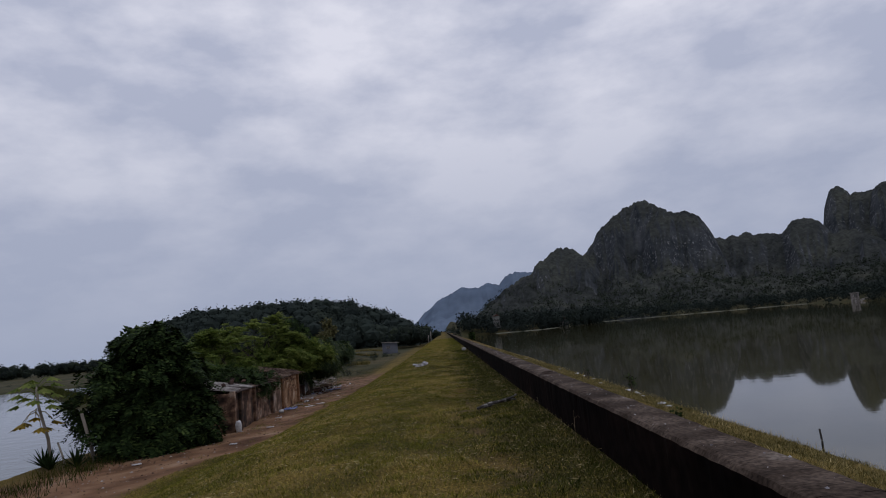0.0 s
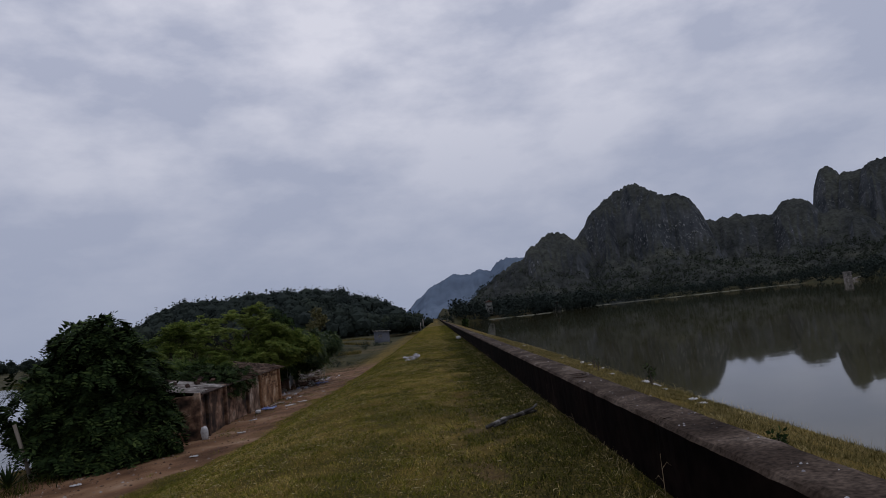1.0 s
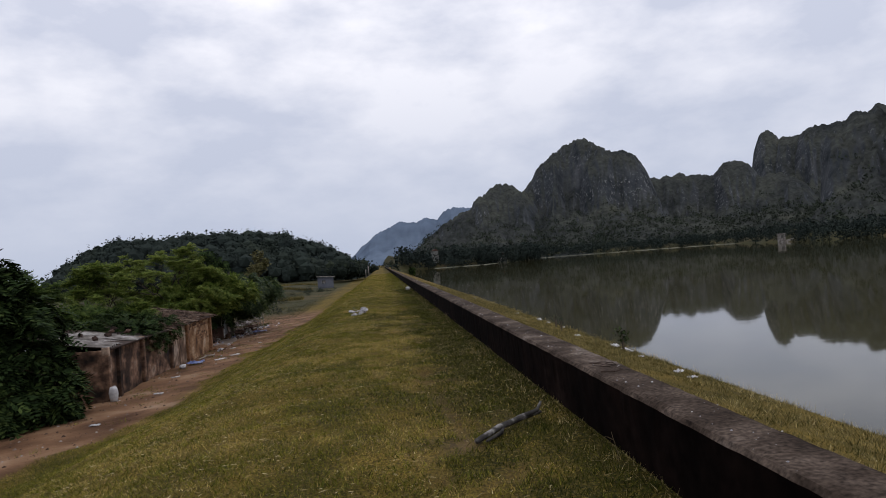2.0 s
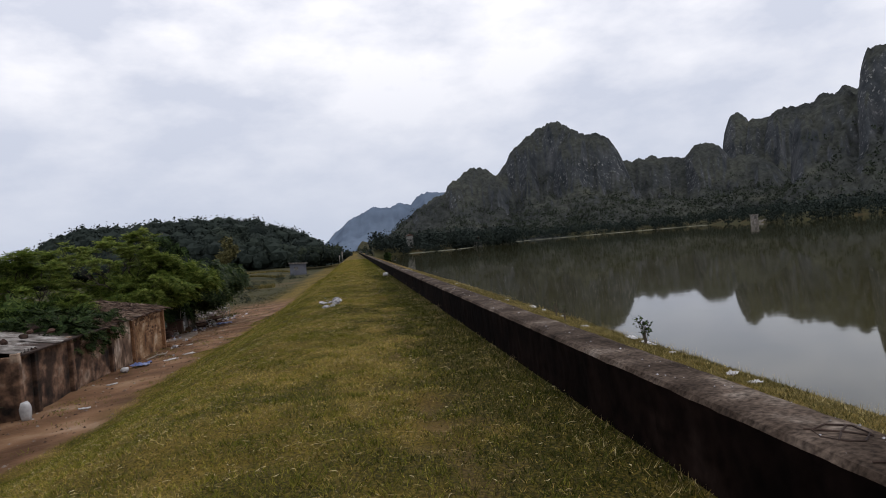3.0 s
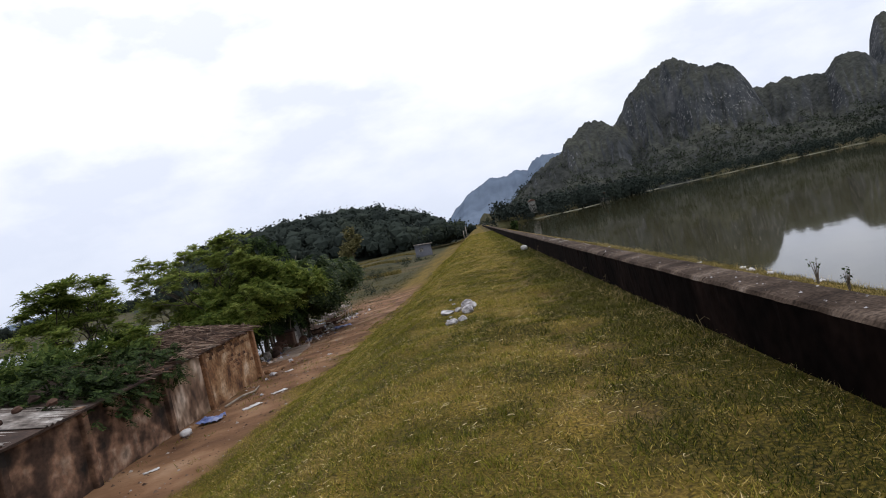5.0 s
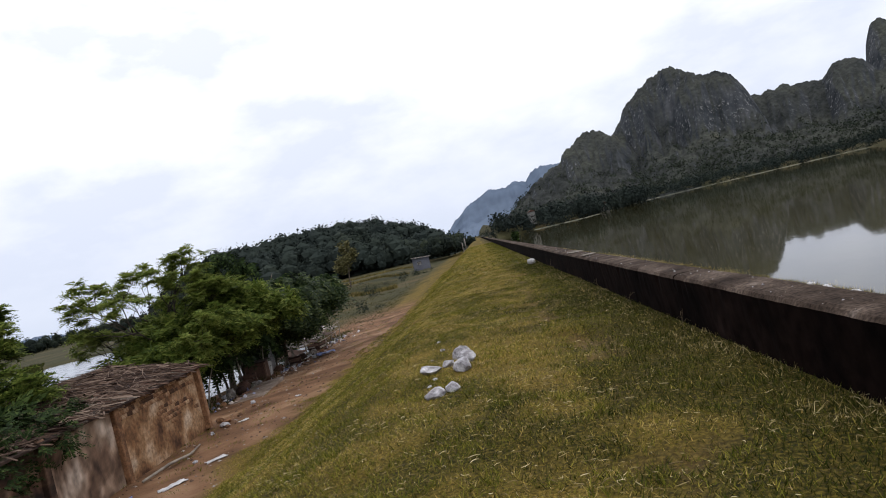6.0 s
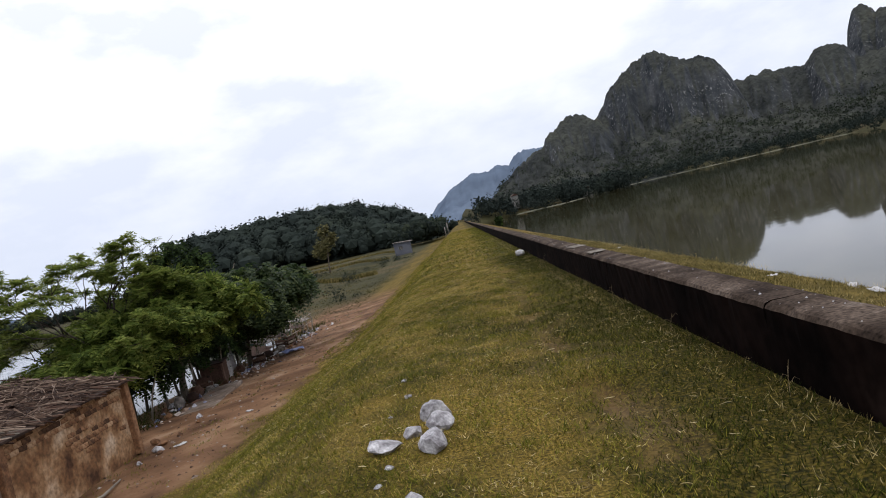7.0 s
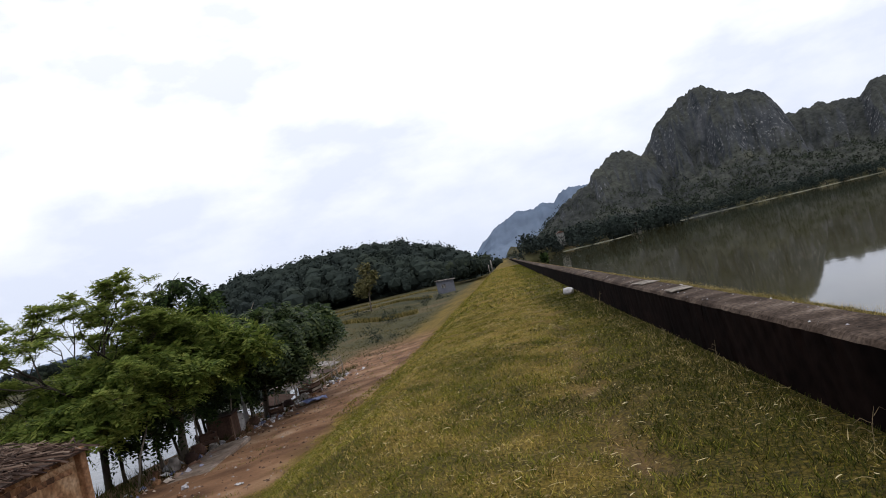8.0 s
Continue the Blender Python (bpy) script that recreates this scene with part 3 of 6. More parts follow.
# ---- trees ----
def leaf_cloud(rng, centres, radii, count, size, droop=0.0, flat=0.6, long=1.0, wide=0.32, loose=0.16, shell=False):
    """Many small leaves, in clumps, near the outside of ellipsoids. Returns vertices and faces."""
    centres, radii = np.array(centres, float), np.array(radii, float)
    if radii.ndim == 1:
        radii = np.stack([radii, radii, radii * 0.7], -1)
    w = (radii[:, 0] * radii[:, 1])
    which = rng.choice(len(centres), count, p=w / w.sum())
    clump = rng.randint(0, 40, count) + which * 40
    cd = rng.randn(40 * len(centres), 3)
    cd /= np.linalg.norm(cd, axis=1)[:, None]
    cr = 0.55 + 0.5 * rng.rand(len(cd), 1) ** 0.6
    d = cd[clump] * cr[clump] + rng.randn(count, 3) * loose
    p = centres[which] + d * radii[which]
    a = rng.randn(count, 3)
    a[:, 2] = a[:, 2] * (1 - flat) - droop
    if shell:
        a = np.cross(d + 0.35 * rng.randn(count, 3), a)
    a /= np.linalg.norm(a, axis=1)[:, None]
    b = np.cross(a, d + 0.35 * rng.randn(count, 3) if shell else rng.randn(count, 3))
    b /= np.linalg.norm(b, axis=1)[:, None]
    s = size * (0.6 + 0.8 * rng.rand(count, 1))
    v = np.stack([p, p + a * s * 0.5 * long + b * s * wide, p + a * s * long, p + a * s * 0.5 * long - b * s * wide], 1).reshape(-1, 3)
    f = np.arange(count * 4).reshape(-1, 4)
    return v, f


def leaf_sprays(rng, centres, radii, count, length, leaf, droop=0.1, pairs=7):
    """Feathery compound leaves: each spray is a twig's tip with pairs of narrow leaflets."""
    centres, radii = np.array(centres, float), np.array(radii, float)
    w = radii[:, 0] * radii[:, 1]
    which = rng.choice(len(centres), count, p=w / w.sum())
    clump = rng.randint(0, 30, count) + which * 30
    cd = rng.randn(30 * len(centres), 3)
    cd /= np.linalg.norm(cd, axis=1)[:, None]
    cr = 0.45 + 0.6 * rng.rand(len(cd), 1) ** 0.6
    off = cd[clump] * cr[clump] + rng.randn(count, 3) * 0.15
    p = centres[which] + off * radii[which]
    ax = off * (1, 1, 0.3) + rng.randn(count, 3) * (0.7, 0.7, 0.25)
    ax /= np.linalg.norm(ax, axis=1)[:, None]
    ax[:, 2] -= droop
    ax /= np.linalg.norm(ax, axis=1)[:, None]
    side = np.cross(ax, rng.randn(count, 3) * 0.35 + (0, 0, 1))
    side /= np.linalg.norm(side, axis=1)[:, None]
    out = []
    ln = length * (0.6 + 0.7 * rng.rand(count, 1))
    for k in range(pairs):
        t = (k + 0.6) / pairs
        for sgn in (-1, 1):
            base = p + ax * ln * t - np.array((0, 0, 1)) * (droop * ln * t * t * 0.6)
            d = ax * 0.55 + side * sgn * 0.85 + rng.randn(count, 3) * 0.12
            q = ax * 0.8 - side * sgn * 0.5
            s = leaf * (1.1 - 0.5 * t) * (0.7 + 0.6 * rng.rand(count, 1))
            out.append(np.stack([base, base + d * s * 0.45 + q * s * 0.24, base + d * s, base + d * s * 0.45 - q * s * 0.24], 1))
    v = np.concatenate(out).reshape(-1, 3)
    return v, np.arange(len(v)).reshape(-1, 4)


def tree(name, at, label, trunk, blobs, count, size, material, seed=0, category="tree", group="", droop=0.0, flat=0.6, bark=None, long=1.0, limbs=True, spray=0.0):
    """trunk: (height, radius, lean x, lean y). blobs: (x, y, z, radius, rz) about the base."""
    rng = np.random.RandomState(seed + 100)
    root = thing(name, at, label, category, group)
    h, r, lx, ly = trunk
    bm = bmesh.new()
    pts = [(lx * s * s + 0.04 * h * math.sin(3 * s + seed), ly * s * s, h * s - 0.25) for s in np.linspace(0, 1, 6)]
    add_tube(bm, pts, [r * (1 - 0.6 * s) for s in np.linspace(0, 1, 6)])
    part("trunk", bm, bark or M_BARK, root, smooth=True)
    if limbs:
        for bx, by, bz, br, bzr in blobs:
            start = Vector(pts[3 + int(rng.randint(0, 3))])
            end = Vector((bx, by, bz))
            for q in range(2):
                tip = end + Vector((rng.randn(3) * br * 0.4).tolist())
                mid = start.lerp(tip, 0.5) + Vector((0, 0, 0.12 * (tip - start).length))
                bm = bmesh.new()
                add_tube(bm, [start, start.lerp(mid, 0.5) + Vector((rng.randn(3) * 0.05).tolist()), mid, mid.lerp(tip, 0.5) + Vector((rng.randn(3) * 0.08).tolist()), tip], [r * 0.4, r * 0.32, r * 0.24, r * 0.16, r * 0.06], 5)
                part("limb", bm, bark or M_BARK, root, smooth=True)
    if spray:
        v, f = leaf_sprays(rng, [b[:3] for b in blobs], [(b[3], b[3], b[4]) for b in blobs], count, spray, size, droop)
    else:
        v, f = leaf_cloud(rng, [b[:3] for b in blobs], [(b[3], b[3], b[4]) for b in blobs], count, size, droop, flat, long)
    part("crown", mesh_of("crown", v, f, material), None, root)
    return root


def forked_tree(name, at, label, height, reach, seed, material, limbs=6, group="", spray=0.36, leaf=0.135, low=0.35):
    """An open crown: crooked limbs that fork three times, with flat sprays of leaves at the tips alone."""
    rnd = random.Random(seed)
    rng = np.random.RandomState(seed)
    root = thing(name, at, label, "tree", group)
    r0 = 0.022 * height
    bm = bmesh.new()
    top = Vector((0.12 * rnd.uniform(-1, 1), 0.1, height * 0.55))
    add_tube(bm, [(0, 0, -0.25), (0.05, 0.02, height * 0.2), (top.x * 0.5 - 0.06, top.y * 0.5, height * 0.38), top], [r0, r0 * 0.85, r0 * 0.7, r0 * 0.5])
    part("trunk", bm, M_TWIG, root, smooth=True)
    tips = []

    def fork(bm, base, way, length, radius, level):
        mid = base + way * length * 0.5 + Vector((rnd.gauss(0, 0.07), rnd.gauss(0, 0.07), rnd.gauss(0.02, 0.05))) * length
        end = base + way * length + Vector((0, 0, 0.05 * length))
        add_tube(bm, [base, mid, end], [radius, radius * 0.8, radius * 0.55], 5)
        if level == 0:
            tips.append((end, way))
            return
        for q in range(3 if level > 1 else 2):
            w = (way + Vector((rnd.gauss(0, 0.55), rnd.gauss(0, 0.55), rnd.gauss(0.06, 0.3)))).normalized()
            fork(bm, end if q else mid.lerp(end, 0.6), w, length * rnd.uniform(0.5, 0.75), radius * 0.55, level - 1)

    for k in range(limbs):
        a = 2.4 * k + rnd.uniform(-0.4, 0.4)
        rise = rnd.uniform(0.35, 1.3) if k % 3 else rnd.uniform(1.2, 2.2)
        way = Vector((math.cos(a), math.sin(a), rise)).normalized()
        base = Vector((0.05, 0.02, height * 0.2)).lerp(top, rnd.uniform(low, 1.0))
        bm = bmesh.new()
        fork(bm, base, way, reach * rnd.uniform(0.4, 0.55), r0 * 0.42, 3)
        part("limb", bm, M_TWIG, root, smooth=True)
    out = []
    for p, way in tips:
        n = rng.randint(15, 22)
        a = rng.uniform(0, 6.28, n)
        ax = np.stack([np.cos(a), np.sin(a), rng.uniform(-0.5, 0.6, n)], -1) + np.array(way) * 0.4
        ax /= np.linalg.norm(ax, axis=1)[:, None]
        side = np.cross(ax, rng.randn(n, 3) * 0.25 + (0, 0, 1))
        side /= np.linalg.norm(side, axis=1)[:, None]
        ln = spray * (0.5 + 0.7 * rng.rand(n, 1))
        for q in range(6):
            t = (q + 0.7) / 6
            for sgn in (-1, 1):
                base = np.array(p) + ax * ln * t - np.array((0, 0, 0.25)) * ln * t * t
                d = ax * 0.5 + side * sgn * 0.85 + rng.randn(n, 3) * 0.12 - np.array((0, 0, 0.12))
                u = ax * 0.8 - side * sgn * 0.5
                z = leaf * (1.1 - 0.4 * t) * (0.7 + 0.6 * rng.rand(n, 1))
                out.append(np.stack([base, base + d * z * 0.45 + u * z * 0.2, base + d * z, base + d * z * 0.45 - u * z * 0.2], 1).reshape(-1, 3))
    v = np.concatenate(out)
    part("crown", mesh_of("crown", v, np.arange(len(v)).reshape(-1, 4), material), None, root)
    return root


# ---- trees and scrub at the foot of the dam ----
def gz(x, y):
    return float(terrain(x, y))


tree("bushy_tree", (-8.9, 20.3, gz(-8.9, 20.3)), "dense dark-leaved bushy tree hanging over the pond bank", (2.6, 0.1, 0.2, 0.1),
     [(0, 0, 2.7, 1.0, 0.7), (-0.8, -0.2, 2.0, 0.9, 0.9), (0.8, 0.3, 2.0, 0.9, 0.9), (0.2, 0.1, 3.5, 0.7, 0.4), (-0.5, 0.4, 3.3, 0.8, 0.4), (1.1, 0.0, 1.1, 0.7, 0.9), (-1.0, 0.2, 1.0, 0.6, 0.8), (0.0, -0.2, 1.6, 0.9, 0.7), (-0.4, -0.4, 0.7, 0.8, 0.5), (0.6, -0.3, 0.6, 0.8, 0.45), (1.5, 0.5, 0.8, 0.6, 0.6), (-1.5, -0.2, 1.6, 0.6, 0.9)], 4300, 0.19, M_LEAF_DARK, 1, droop=0.55, spray=0.42)
tree("spreading_tree", (-10.3, 28.4, gz(-10.3, 28.4)), "low spreading dark-green tree behind the shed roof", (2.0, 0.1, 0, 0),
     [(0, 0, 1.9, 1.2, 0.4), (0.7, 1.5, 1.7, 1.0, 0.4), (-1.0, -1.0, 2.0, 1.2, 0.5), (0.2, 2.6, 1.9, 1.0, 0.4), (0.6, -1.8, 1.7, 1.0, 0.4)], 1500, 0.17, M_LEAF_MID, 2, spray=0.42)
forked_tree("feathery_tree", (-10.6, 39.8, gz(-10.6, 39.8)), "tall open tree with feathery light-green leaves on crooked twigs", 4.5, 3.1, 23, M_LEAF_YOUNG, 9)
forked_tree("feathery_tree", (-10.7, 31.6, gz(-10.7, 31.6)), "slender open tree with crooked bare twigs above the shed", 3.8, 2.2, 31, M_LEAF, 8, low=0.1)
forked_tree("feathery_tree", (-11.0, 26.0, gz(-11.0, 26.0)), "slender dark-green tree half hidden behind the bushy tree", 3.9, 2.0, 37, M_LEAF_MID, 7, low=0.1)
tree("shade_tree", (-9.4, 41.6, gz(-9.4, 41.6)), "broad dense shade tree over the yard", (2.2, 0.14, 0, 0.2),
     [(0, 0, 3.2, 1.5, 0.6), (1.4, 0.6, 2.8, 1.2, 0.5), (-1.6, -0.6, 2.8, 1.4, 0.6), (-0.4, 1.8, 3.4, 1.4, 0.6), (0.8, -1.2, 2.7, 1.2, 0.45), (-0.8, 0.2, 2.5, 1.5, 0.4), (-0.6, -1.8, 2.6, 1.2, 0.5), (0.2, 1.0, 2.5, 1.3, 0.4), (-1.7, -1.6, 2.3, 0.9, 0.4), (-2.2, -2.4, 2.0, 0.9, 0.4), (-0.9, -3.0, 2.1, 1.0, 0.4), (0.2, -2.6, 2.2, 0.9, 0.35), (-0.2, -3.8, 1.8, 0.8, 0.3), (1.2, 0.2, 2.4, 0.8, 0.35)], 5600, 0.19, M_LEAF, 4, droop=0.3, spray=0.48)
tree("thin_tree", (-9.9, 43.4, gz(-9.9, 43.4)), "thin tree with hanging leaves above the shade tree", (4.4, 0.06, 0, 0),
     [(0.2, 0, 4.9, 0.5, 0.3), (-0.5, 0.2, 4.6, 0.4, 0.25), (0.9, 0.1, 4.5, 0.45, 0.25)], 150, 0.18, M_LEAF_DARK, 15, droop=0.9, spray=0.4)
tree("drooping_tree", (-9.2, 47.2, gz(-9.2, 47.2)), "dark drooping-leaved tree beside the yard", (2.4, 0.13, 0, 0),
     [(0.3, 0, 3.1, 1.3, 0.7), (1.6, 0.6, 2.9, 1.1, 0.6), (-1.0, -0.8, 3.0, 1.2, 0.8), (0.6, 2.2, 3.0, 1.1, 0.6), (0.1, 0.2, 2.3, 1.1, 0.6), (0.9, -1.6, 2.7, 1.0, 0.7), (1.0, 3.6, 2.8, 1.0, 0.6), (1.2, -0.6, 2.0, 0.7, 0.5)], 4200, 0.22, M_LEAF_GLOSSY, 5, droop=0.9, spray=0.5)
rng = np.random.RandomState(77)
for k in range(9):
    x, yy = -9.2 - 1.2 * rng.rand(), 39.4 + 1.0 * k + 0.5 * rng.randn()
    bm = bmesh.new()
    add_tube(bm, [(0, 0, -0.2), (0.06 * rng.randn(), 0.1 * rng.randn(), 0.9), (0.3 * rng.randn(), 0.2 * rng.randn(), 1.8), (0.5 * rng.randn(), 0.3 * rng.randn(), 2.7)], [0.05, 0.04, 0.03, 0.015], 6)
    stem = thing("sapling", (x, yy, gz(x, yy)), "thin bare sapling stem under the trees", "sapling", "saplings on the pond bank")
    part("trunk", bm, M_BARK, stem, smooth=True)
    v, f = leaf_sprays(rng, [(0.1, 0, 1.25), (0.2, 0.2, 1.9), (0.3, 0.1, 2.5)], [(0.45, 0.45, 0.4), (0.6, 0.6, 0.4), (0.7, 0.7, 0.4)], 150, 0.42, 0.19, 0.8)
    part("crown", mesh_of("crown", v, f, M_LEAF_DARK), None, stem)


# ---- the wooded hill and other far woods ----
def hill_height(x, y):
    a = np.degrees(np.arctan2(x, y))
    s = np.clip(np.abs((a + 14.0) / np.where(a < -14.0, 10.2, 11.2)), 0, 1)
    d = np.hypot(x, y)
    f = np.clip(1 - np.abs(d - 300) / 75, 0, 1)
    return 14.9 * (1 - s ** np.where(a < -14.0, 5.0, 3.0)) * f ** 0.6


def woods(name, xs, ys, zs, sizes, label, seed, per=170, leaf=0.15, material=None, category="woods", core=True):
    """Many crowns: leaves lying round three lumps each, over a lumpy inner mass of foliage."""
    rng = np.random.RandomState(seed)
    ball = bmesh.new()
    bmesh.ops.create_icosphere(ball, subdivisions=1, radius=1.0)
    bv = np.array([v.co[:] for v in ball.verts])
    bf = np.array([[v.index for v in p.verts] for p in ball.faces])
    ball.free()
    V, F, base = [], [], 0
    for x, y, z, s in zip(xs, ys, zs, sizes):
        c = [(x, y, z + s * 0.9), (x + s * 0.4 * rng.randn(), y + s * 0.3 * rng.randn(), z + s * 0.5), (x + s * 0.4 * rng.randn(), y + s * 0.3 * rng.randn(), z + s * 0.6)]
        v, f = leaf_cloud(rng, c, [(s * 0.55, s * 0.55, s * 0.5)] * 3, per, s * leaf, wide=0.5, loose=0.08, shell=True)
        V.append(v)
        F += (f + base).tolist()
        base += len(v)
        if core:
            for p in c:
                v = bv * (0.8 + 0.3 * rng.rand(len(bv), 1)) * s * (0.44, 0.44, 0.38) + p
                V.append(v)
                F += (bf + base).tolist()
                base += len(v)
    me = mesh_of(name, np.concatenate(V), F, material or M_FOREST)
    return tagged(new(name, me), label, category, kind="stuff")


rng = np.random.RandomState(5)
mound("wooded_hill", -14.0, 300, "low hill beneath dense dark woodland", [(0, 15.6, 10.0, 11.0, (3.2, 1.0))], 75, M_WOODS, seed=8, res=(90, 40), cliff=0.0, category="hill", base=-3.0)
n = 640
a = np.radians(rng.uniform(-24.0, -2.9, n))
d = rng.uniform(226, 306, n)
hx, hy = d * np.sin(a), d * np.cos(a)
hh = hill_height(hx, hy)
woods("hill_woods", hx, hy, hh - 3.6, 4.0 + 4.2 * rng.rand(n) ** 2, "dense dark woodland covering the hill", 6, per=210, leaf=0.108, material=M_WOODS)
n = 850
a = np.radians(np.concatenate([rng.uniform(1.3, 14, 190), rng.uniform(9, 44, 660)]))
d = shore_distance(np.sin(a) * 100, np.cos(a) * 100) + np.concatenate([rng.uniform(2, 40, 190), rng.uniform(-6, 36, 660)])
sx, sy = d * np.sin(a), d * np.cos(a)
woods("shore_woods", sx, sy, np.maximum(terrain(sx, sy), LAKE_Z) - 0.4, np.concatenate([rng.uniform(2, 6, 190), rng.uniform(1.4, 4.6, 660)]), "dark trees along the far shore of the lake", 7, per=76, leaf=0.172, material=M_WOODS, core=False)
n = 160
a = np.radians(rng.uniform(-48, -23, n))
d = rng.uniform(270, 330, n)
woods("field_trees", d * np.sin(a), d * np.cos(a), np.full(n, -2.3), rng.uniform(1.6, 4.2, n), "low line of trees beyond the paddies", 8)
n = 70
hx = np.concatenate([rng.uniform(-24, -9, n // 2), rng.uniform(-120, -64, n - n // 2)])
woods("field_hedges", hx, 60 + 11 * rng.randint(0, 8, n) - 0.15 * hx + rng.randn(n) * 1.2, terrain(hx, 80 + 0 * hx) - 0.4, rng.uniform(0.5, 1.3, n), "low dark hedges between the fields", 10, per=190, leaf=0.1, core=False)
n = 40
woods("dam_end_trees", rng.uniform(-16, -5, n), rng.uniform(185, 215, n), np.full(n, -1.8), rng.uniform(2.2, 4.5, n), "small trees beside the far end of the dam", 9)
rng = np.random.RandomState(31)
for m in [o for o in scene.objects if o.name.split(".")[0] in ("karst_mountain", "foothill")]:
    co = np.empty(len(m.data.vertices) * 3)
    m.data.vertices.foreach_get("co", co)
    co = co.reshape(-1, 3)
    no = np.empty(len(m.data.vertices) * 3)
    m.data.vertices.foreach_get("normal", no)
    no = np.abs(no.reshape(-1, 3)[:, 2])
    d = np.hypot(co[:, 0], co[:, 1])
    foot = m.name.startswith("foothill")
    ok = np.where((co[:, 2] > -1.4) & (d < np.median(d) + 10) & (co[:, 2] < (2.0 if foot else 0.5) * co[:, 2].max()))[0]
    keep = ok[(rng.rand(len(ok)) < np.clip(no[ok] * 2.2 - 1.0, 0.04, 0.9))]
    keep = rng.choice(keep, min(2800 if foot else 900, len(keep)), replace=False)
    p = co[keep] + rng.randn(len(keep), 3) * (1.5, 1.5, 0.2)
    woods("mountain_scrub", p[:, 0], p[:, 1], p[:, 2] - 0.8, rng.uniform(1.0, 3.0, len(keep)) ** 1.2, "dark scrub clinging to the limestone slopes", 40, per=19, leaf=0.3, category="scrub", material=M_SCRUB, core=False)


# ---- the low shed at the foot of the dam ----
def shed_x(y):
    return -7.0 - 0.035 * (y - 23)


SHED_TOP = -0.17
shed = thing("poultry_shed", (-7.2, 28.4, gz(-7.2, 28.4)), "long low brick shed with a sagging overgrown roof", "shed")
SHED0 = Vector(shed.location)


def shed_panel(name, y0, y1, top, thick, material, proud=0.0, label=""):
    """One length of the front wall, uneven along its top and foot."""
    n = max(3, int((y1 - y0) / 0.2))
    r = np.random.RandomState(int(y0 * 10))
    bm = bmesh.new()
    rows = []
    for yy in np.linspace(y0, y1, n + 1):
        t = top + 0.02 * r.randn()
        x = shed_x(yy) + proud
        b = gz(x, yy) - 0.15
        prof = [(x, b), (x + 0.006 * r.randn(), b + 0.35 * (t - b)), (x + 0.006 * r.randn(), b + 0.7 * (t - b)), (x, t), (x - thick, t), (x - thick, b)]
        rows.append([bm.verts.new(Vector((px, yy, pz)) - SHED0) for px, pz in prof])
    for a, b in zip(rows, rows[1:]):
        for k in range(5):
            bm.faces.new((a[k], a[k + 1], b[k + 1], b[k]))
    bm.faces.new(rows[0])
    bm.faces.new(rows[-1][::-1])
    return part(name, bm, material, shed, label)


shed_panel("wall_panel", 22.6, 25.4, SHED_TOP, 0.14, M_PLASTER, label="grey stained plaster wall")
shed_panel("wall_panel", 25.48, 28.4, SHED_TOP - 0.02, 0.14, M_PLASTER, label="dark damp plaster wall")
shed_panel("wall_panel", 28.48, 30.6, SHED_TOP + 0.01, 0.14, M_PALE, label="pale streaked plaster wall")
brick_wall = shed_panel("brick_wall", 30.66, 34.6, SHED_TOP, 0.12, M_DAUB, -0.02, "red-brown brick wall under crumbling ochre render")
for yy in (22.6, 23.4, 25.44, 28.44, 30.63, 34.55):
    bm = bmesh.new()
    add_box(bm, Vector((shed_x(yy) + 0.02, yy, (SHED_TOP - 1.6) / 2)) - SHED0, (0.16, 0.15, 1.6 + SHED_TOP + 0.12), bevel=0.012)
    part("pier", bm, M_PLASTER if yy < 30 else M_BRICK, shed)
for (xa, ya, xb, yb) in ((shed_x(22.6), 22.6, -9.7, 22.6), (shed_x(34.6), 34.6, -9.6, 34.6), (-9.7, 22.6, -9.6, 34.6)):
    bm = bmesh.new()
    d = math.hypot(xb - xa, yb - ya)
    add_box(bm, Vector(((xa + xb) / 2, (ya + yb) / 2, -1.05)) - SHED0, (d, 0.12, 1.75), (0, 0, math.degrees(math.atan2(yb - ya, xb - xa))), 0.01)
    part("end_wall" if ya == yb else "back_wall", bm, M_PLASTER, shed)
bm = bmesh.new()
add_box(bm, Vector((-8.4, 28.6, SHED_TOP + 0.24)) - SHED0, (2.75, 12.0, 0.04), (0, 10, 2.0), 0.0)
part("roof_deck", bm, M_CHAR_DECK, shed, "dark boards under the slats")
rng = np.random.RandomState(9)
for k in range(7):
    yy = 22.85 + 0.42 * k
    bm = bmesh.new()
    n = 12
    cols = []
    for i in range(n + 1):
        u = -0.3 + 0.6 * i / n
        z = 0.022 * math.sin(i * math.pi / 1.5)
        cols.append([bm.verts.new((xx, u, z + zz)) for xx, zz in ((-0.85, 0), (0.85, 0), (0.85, 0.008), (-0.85, 0.008))])
    for a, b in zip(cols, cols[1:]):
        for q in range(4):
            bm.faces.new((a[q], a[(q + 1) % 4], b[(q + 1) % 4], b[q]))
    bm.faces.new(cols[0])
    bm.faces.new(cols[-1][::-1])
    bm.transform(Matrix.Translation(Vector((-7.75 - 0.02 * k + 0.06 * rng.randn(), yy, SHED_TOP + 0.17 + 0.012 * (k % 2))) - SHED0) @ pose(0, 0, 0, 2 * rng.randn(), 10 + 1.5 * rng.randn(), 4 * rng.randn()))
    part("roof_sheet", bm, M_SHEET, shed, "pale corrugated fibre-cement sheet" if k == 0 else "")
